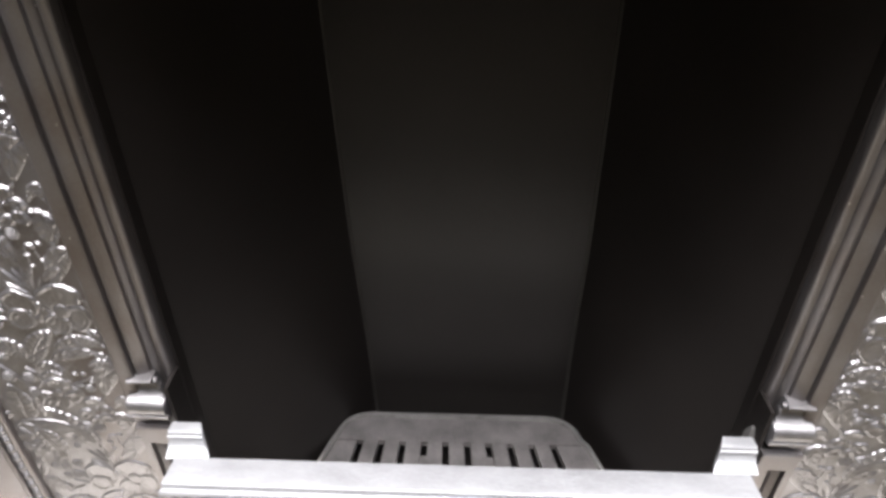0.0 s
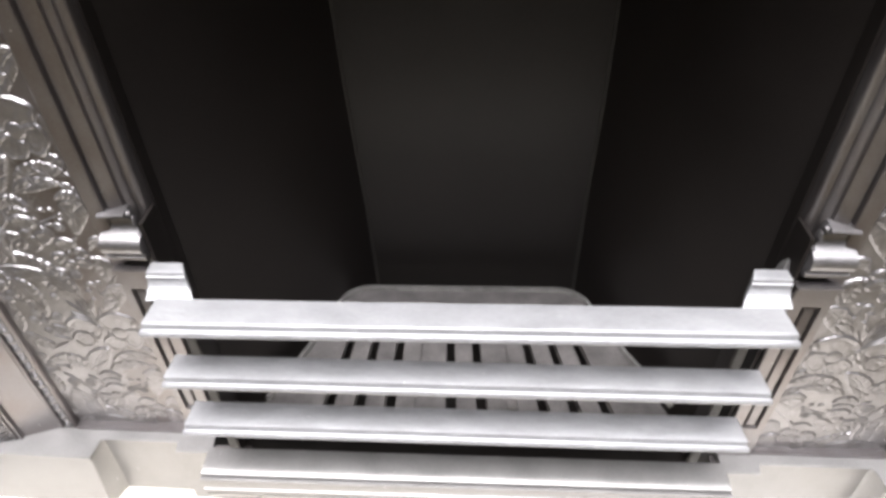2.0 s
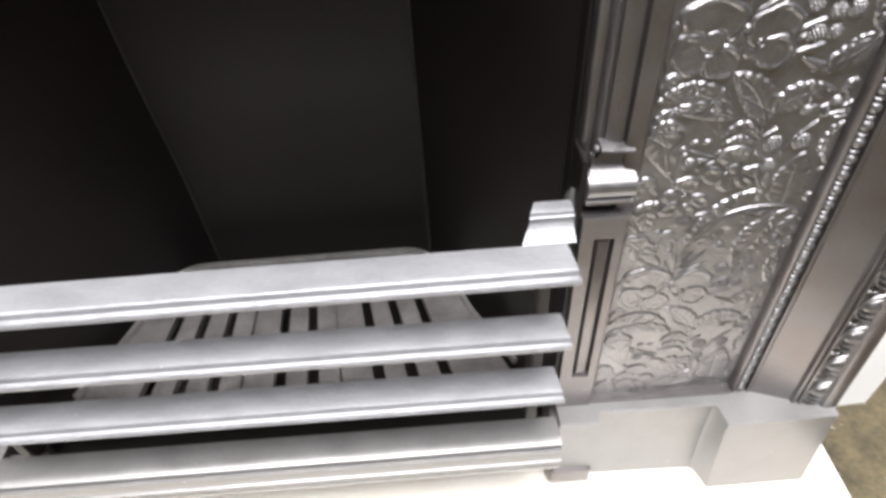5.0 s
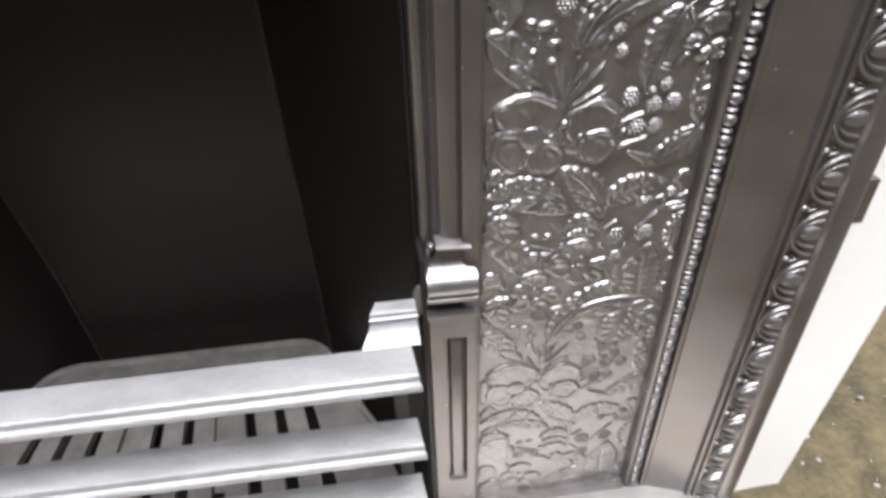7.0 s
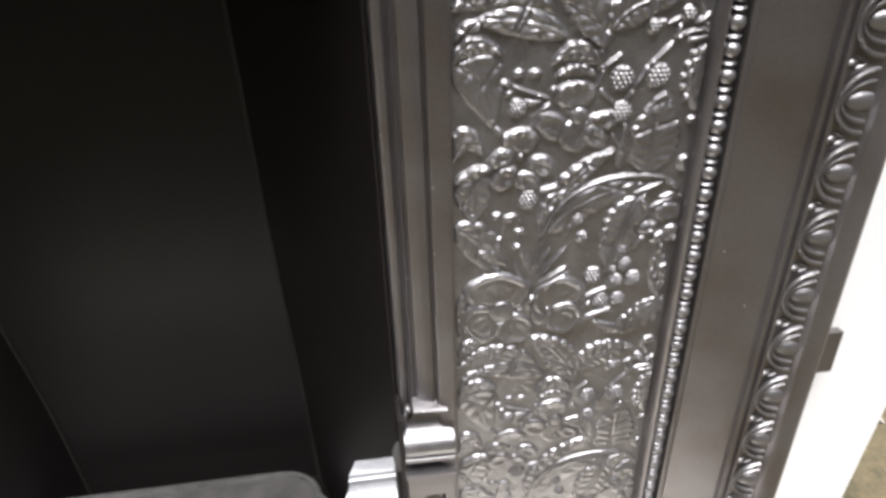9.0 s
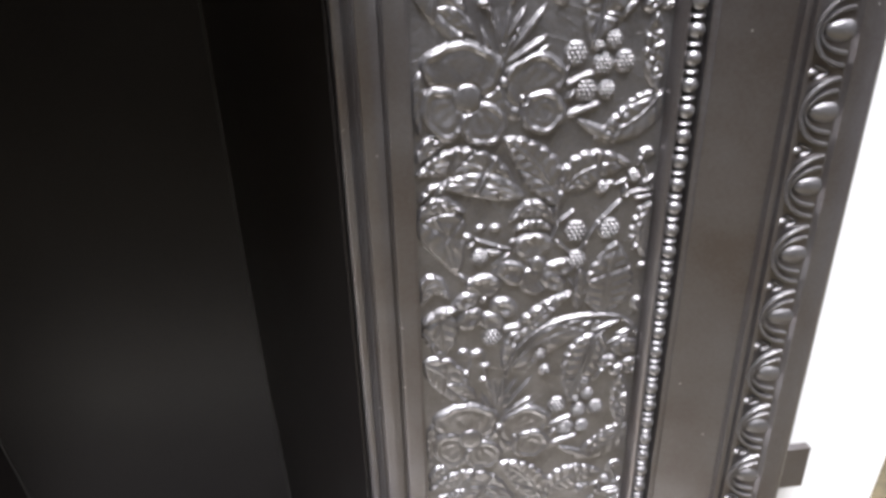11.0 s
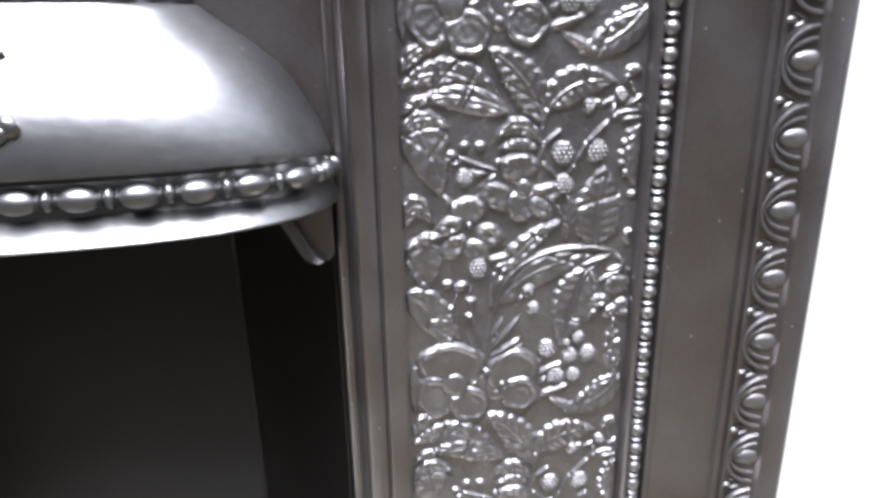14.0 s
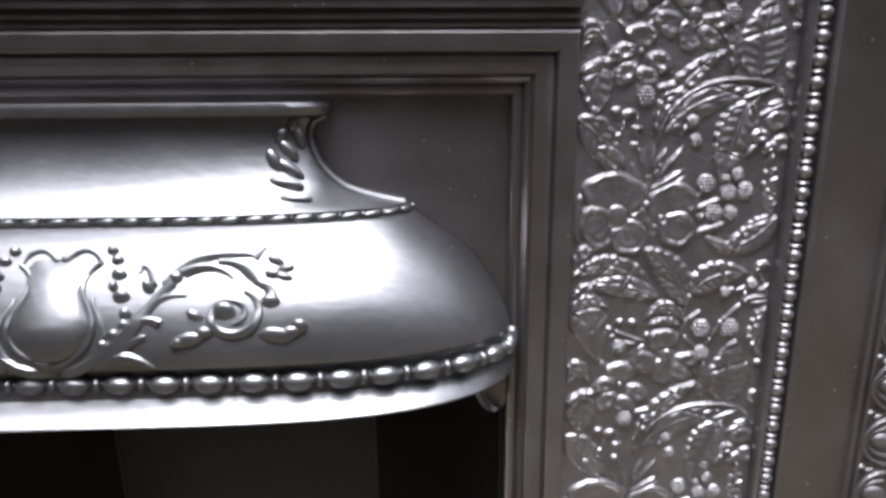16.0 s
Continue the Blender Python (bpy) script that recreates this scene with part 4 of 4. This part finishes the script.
def shield_face():
    """The shield's swelling face inside its raised outline."""
    half = ((MID, 0.7514), (0.0066, 0.7531), (0.0108, 0.7569), (0.0152, 0.7616), (0.0177, 0.7667), (0.0173, 0.7734), (0.0141, 0.7792), (0.0118, 0.7859), (0.0125, 0.7915), (0.0173, 0.7958), (0.0129, 0.8004), (0.0065, 0.8007), (0.0017, 0.7982), (MID, 0.7990))
    outline = list(half) + [(2 * MID - x, z) for x, z in half[-2:0:-1]]
    bm = bmesh.new()
    rings = []
    for f in (1.0, 0.93, 0.85, 0.75, 0.64, 0.52, 0.40, 0.28, 0.16, 0.05):
        pts = [(MID + (x - MID) * f, 0.7748 + (z - 0.7748) * f) for x, z in outline]
        rings.append([(x, hood_y(x, z) + 0.0004 - 0.0058 * max(0, 1 - ((x - MID) / 0.0235) ** 2 - ((z - 0.7748) / 0.0290) ** 2) * min(1, (1 - f) / 0.15), z) for x, z in pts])
    loft(bm, rings)
    return bm


emblem = part("shield", shield(), HOOD, hood, "raised shield with scalloped top")
part("shield_face", shield_face(), HOOD, emblem, "bright swelling face of the shield")
for side in (1, -1):
    part("scroll", hood_scroll(side), HOOD, hood, "raised leafy scroll")


def corner_leaf(side):
    """Acanthus sprig climbing the hollow end of the hood."""
    for x, z, a, b, t in ((0.1084, 0.8611, 0.0044, 0.0026, 70), (0.1018, 0.8551, 0.0044, 0.0026, 60), (0.1058, 0.8471, 0.0068, 0.0028, 128), (0.0988, 0.8417, 0.0066, 0.0030, 115),
                          (0.1064, 0.8377, 0.0080, 0.0028, 145), (0.1053, 0.8303, 0.0085, 0.0030, 168), (0.1104, 0.8234, 0.0080, 0.0020, 178), (0.1111, 0.8540, 0.0060, 0.0024, 105)):
        hood_bud("corner_leaf", x, z, a, b, t, side, 0.0026)


for side in (1, -1):
    corner_leaf(side)


def bracket(side):
    """A small S-shaped corbel, its leading edge a bright flat band in front of a hollow web."""
    bm = bmesh.new()
    curve = [(0.1955, 0.7225), (0.1985, 0.7160), (0.2010, 0.7125), (0.2045, 0.7070), (0.2078, 0.7005), (0.2106, 0.6950), (0.2130, 0.6920), (0.2165, 0.6908), (0.2200, 0.6918)]
    web = [(x + 0.004, z) for x, z in curve] + [(0.2262, 0.6945), (0.2262, 0.7225)]
    loft(bm, [[(side * x, y, z) for x, z in web] for y in (0.010, 0.020)])
    rings = []
    for k, (x, z) in enumerate(curve):
        w = 0.0062 if k < 7 else 0.0062 - 0.0016 * (k - 6)
        rings.append([(side * x, 0.0065, z), (side * x, 0.020, z), (side * (x + w), 0.020, z + 0.0014), (side * (x + w), 0.0060, z + 0.0014), (side * (x + 0.4 * w), 0.0040, z + 0.0006)])
    loft(bm, rings)
    return bm


for side in (1, -1):
    part("hood_bracket", bracket(side), IRON, fireplace, "small bracket under the hood corner")



# the casting stands a little askew: its far jamb is set back, and is slightly narrower
def askew(x, y, jamb=True):
    """A point of the frame, moved to where the crooked casting has it."""
    w = -x
    if jamb and w > 0:
        x += 0.005 * min(1, w / 0.2) + 0.09 * min(max(w - 0.262, 0), 0.116)
    return x, y + 0.020 * (0.3 - x)


CROOKED = ("inner_moulding", "outer_moulding", "panel_plate", "panel_sill", "frieze", "fillet", "kerb", "post", "post_border", "post_panel", "post_foot", "post_ledge", "scroll_cap", "post_cheek", "firebox_return")
for ob in fireplace.children_recursive:
    kind = ob.name.split(".")[0]
    if kind in CROOKED:
        for v in ob.data.vertices:
            v.co.x, v.co.y = askew(v.co.x, v.co.y, kind != "kerb")
    elif kind in ("bead", "egg"):
        ob.location.x, ob.location.y = askew(ob.location.x, ob.location.y)
    elif kind == "flowered_panel":
        ob.location.y += 0.0135 if ob.scale.x < 0 else 0.0
        ob.scale.x, ob.location.x = (-0.91, -0.0204) if ob.scale.x < 0 else (1, 0)

# ---- the grate front: four bars between end plates ----
bars = tagged(empty("grate_front", (0, 0, BASE)), "bright cast-iron grate front of four flat bars", "grate")
bars.matrix_world = Matrix.Translation((0, 0, 0))
UPPER = [(-0.0150, 0.0044), (-0.0300, 0.0044), (-0.0370, 0.0043), (-0.0384, 0.0041), (-0.0391, 0.0034), (-0.0394, 0.0024), (-0.0396, 0.0000), (-0.0404, -0.0002), (-0.0408, 0.0006), (-0.0418, 0.0009), (-0.0433, 0.0002),
         (-0.0443, -0.0014), (-0.0445, -0.0030), (-0.0434, -0.0046), (-0.0405, -0.0042), (-0.0300, -0.0018), (-0.0150, -0.0014)]


def bar(z, front, back, fall):
    """A flat bar whose ends flare out towards the front."""
    bm = bmesh.new()
    rings = []
    ends = (-0.2178, -0.2168, -0.2050, -0.12, 0.0, 0.12, 0.2060, 0.2186, 0.2196)
    for x in ends:
        s = 0.0006 if x in (ends[0], ends[-1]) else 0.0
        end = math.copysign(0.0034, x) if abs(x) > 0.21 else 0.0
        rings.append([(x - end * min(1, max(0, (y + 0.0436) / 0.0286)) ** 0.6, -0.044 + (y + 0.044) * back + s + front, z + h - s * 0.5 + 0.0005 * noise.noise((x * 40, z * 70, 0)) - fall * x / 0.2) for y, h in UPPER])
    loft(bm, rings)
    return bm


for z, front, back, fall in ((0.3122, -0.0018, 0.97, 0.0008), (0.2555, -0.0040, 0.87, 0.0032), (0.1975, -0.0060, 0.92, 0.0040)):
    part("bar", bar(z, front, back, fall), BAR, bars, "flat grate bar with a grooved edge")
LOWER = [(-0.0120, 0.1226), (-0.0300, 0.1224), (-0.0378, 0.1220), (-0.0388, 0.1214), (-0.0392, 0.1204), (-0.0393, 0.1180), (-0.0404, 0.1180), (-0.0407, 0.1200), (-0.0420, 0.1204), (-0.0432, 0.1195), (-0.0440, 0.1150), (-0.0442, 0.1110),
         (-0.0432, 0.1090), (-0.0405, 0.1080), (-0.0405, 0.1062), (-0.0436, 0.1048), (-0.0440, 0.1030), (-0.0436, 0.1006), (-0.0405, 0.0992), (-0.0405, 0.0972), (-0.0420, 0.0955), (-0.0415, 0.0920), (-0.0390, 0.0860), (-0.0120, 0.0860)]
bm = bmesh.new()
loft(bm, [[(x, -0.0442 + (y + 0.0442) * 0.92 - 0.0110, z + 0.0152 - 0.004 * x / 0.2) for y, z in LOWER] for x in (-0.2185, -0.2175, 0.0, 0.2215, 0.2225)])
part("bottom_bar", bm, FOOT, bars, "deep moulded bottom bar")
# (height, inner side, outer side, front) of the hollow-sided cap
CAP = ((0.3150, 0.1890, 0.2182, -0.0222), (0.3166, 0.1898, 0.2180, -0.0198), (0.3185, 0.1912, 0.2180, -0.0172), (0.3210, 0.1927, 0.2180, -0.0146), (0.3240, 0.1940, 0.2180, -0.0126), (0.3275, 0.1947, 0.2180, -0.0112), (0.3300, 0.1950, 0.2180, -0.0106),
       (0.3310, 0.1946, 0.2183, -0.0118), (0.3324, 0.1946, 0.2183, -0.0116), (0.3334, 0.1950, 0.2180, -0.0104), (0.3368, 0.1952, 0.2178, -0.0100), (0.3378, 0.1960, 0.2168, -0.0082))
for side in (1, -1):
    bm = bmesh.new()
    loft(bm, [[(side * a, f + 0.0035, z), (side * b, f + 0.0035, z), (side * b, f + 0.0115, z), (side * (a + 0.0030), f + 0.0115, z)] for z, a, b, f in ((0.3164 + 0.70 * (h - 0.3150), i - 0.0008, o + 0.0035, f) for h, i, o, f in CAP)])
    part("bar_cap", bm, BAR, bars, "raised hollow-sided cap")
    bm = bmesh.new()
    box(bm, min(side * 0.203, side * 0.212), max(side * 0.203, side * 0.212), -0.0080, 0.012, 0.100, 0.316, 0.001)
    part("end_plate", bm, SOOT, bars, "matt black upright behind the bar ends")
    bm = bmesh.new()
    loft(bm, [[(side * a, y0, z), (side * b, y0, z), (side * b, y1, z), (side * a, y1, z)] for z, a, b, y0, y1 in ((0.3160, 0.2200, 0.2262, 0.0060, 0.0160), (0.3250, 0.2206, 0.2262, 0.0080, 0.0160), (0.3300, 0.2222, 0.2258, 0.0100, 0.0150), (0.3330, 0.2236, 0.2252, 0.0115, 0.0140))])
    part("cap_lug", bm, FOOT, bars, "rough cast lug joining the cap to the post")
    bm = bmesh.new()
    low = BASE + SLOPE * side * 0.2
    front = -0.0285 if side > 0 else -0.0205
    a, b = (0.2240, 0.2625) if side > 0 else (-0.2370, -0.1960)
    rings = [[(x, y, z) for y, z in ((front + 0.012, 0.104), (0.0, 0.104), (0.0, low), (front + 0.008 + o, low), (front + 0.002 + o, low + 0.004), (front + o, low + 0.010), (front + 0.001 + o, low + 0.022), (front + 0.012, low + 0.030))] for x, o in ((a, 0.005), (a + 0.002, 0.001), (a + 0.005, 0.0), (b - 0.005, 0.0), (b - 0.002, 0.001), (b, 0.005))]
    loft(bm, rings)
    part("foot", bm, IRON, bars, "small curved foot")

# ---- the fire grate inside ----
grate = tagged(empty("fire_grate", (0, 0.02, 0.095)), "worn grey slotted iron fire grate in the firebox", "grate")
grate.matrix_world = Matrix.Translation((0, 0, 0))
GZ = 0.100


def fan(u, y):
    """Across at y of a line that fans out towards the front; u in metres at y = 0.17."""
    return u * (1 + (0.17 - y) * 1.6) - 0.06 * min(max(y - 0.08, 0), 0.1)


def prism(bm, plan, z0, z1):
    loft(bm, [[(x, y, z) for x, y in plan] for z in (z0, z1)])
    return bm


US = [0.004 + (-4.5 + k) * 0.0255 for k in range(10)]
SL = 0.0048
back = [(0.106 + 0.038 * math.cos(a), 0.178 + 0.0350 * math.sin(a)) for a in np.linspace(math.pi / 2, 0.1, 7)]
plan = [(-x, y) for x, y in back[::-1]] + back + [(0.154, 0.176), (-0.154, 0.176)]
bm = bmesh.new()
prism(bm, [(x, y) for x, y in plan], GZ - 0.008, GZ)
part("grate_back", bm, ASH, grate)
bm = bmesh.new()
edge = [(-0.194, 0.055), (-0.166, 0.119), (-0.148, 0.172)] + [(-x, y) for x, y in back[::-1]] + back + [(0.152, 0.172), (0.171, 0.119), (0.204, 0.055)]
tube(bm, [(x, y, GZ + 0.001) for x, y in edge], 0.0035, 6, 1.2, (0, 0, 1))
part("grate_rim", bm, RIM, grate, "raised worn rim")
for k in range(9):
    u0, u1 = US[k] + SL, US[k + 1] - SL
    bm = bmesh.new()
    prism(bm, [(fan(u0 - 0.0008, 0.18), 0.177), (fan(u1 + 0.0008, 0.18), 0.177), (fan(u1, 0.02), 0.020), (fan(u0, 0.02), 0.020)], GZ - 0.009, GZ - 0.0005)
    part("grate_bar", bm, ASH, grate)
for k in (3, 6):
    bm = bmesh.new()
    prism(bm, [(fan(US[k] - 0.0052, 0.17), 0.16), (fan(US[k] + 0.0052, 0.17), 0.16), (fan(US[k] + 0.0052, 0.04), 0.03 + 0.004 * k), (fan(US[k] - 0.0052, 0.04), 0.03 + 0.004 * k)], GZ - 0.0085, GZ - 0.0058)
    part("clogged_slot", bm, ASH, grate, "slot clogged with pale ash")
for side in (1, -1):
    bm = bmesh.new()
    u = US[-1] + SL if side > 0 else -US[0] + SL
    prism(bm, [(fan(side * u, 0.18), 0.175), (side * 0.149, 0.175), (side * 0.199, 0.045), (side * 0.199, 0.03), (fan(side * u, 0.03), 0.03)], GZ - 0.0085, GZ - 0.0003)
    part("grate_side", bm, ASH, grate)
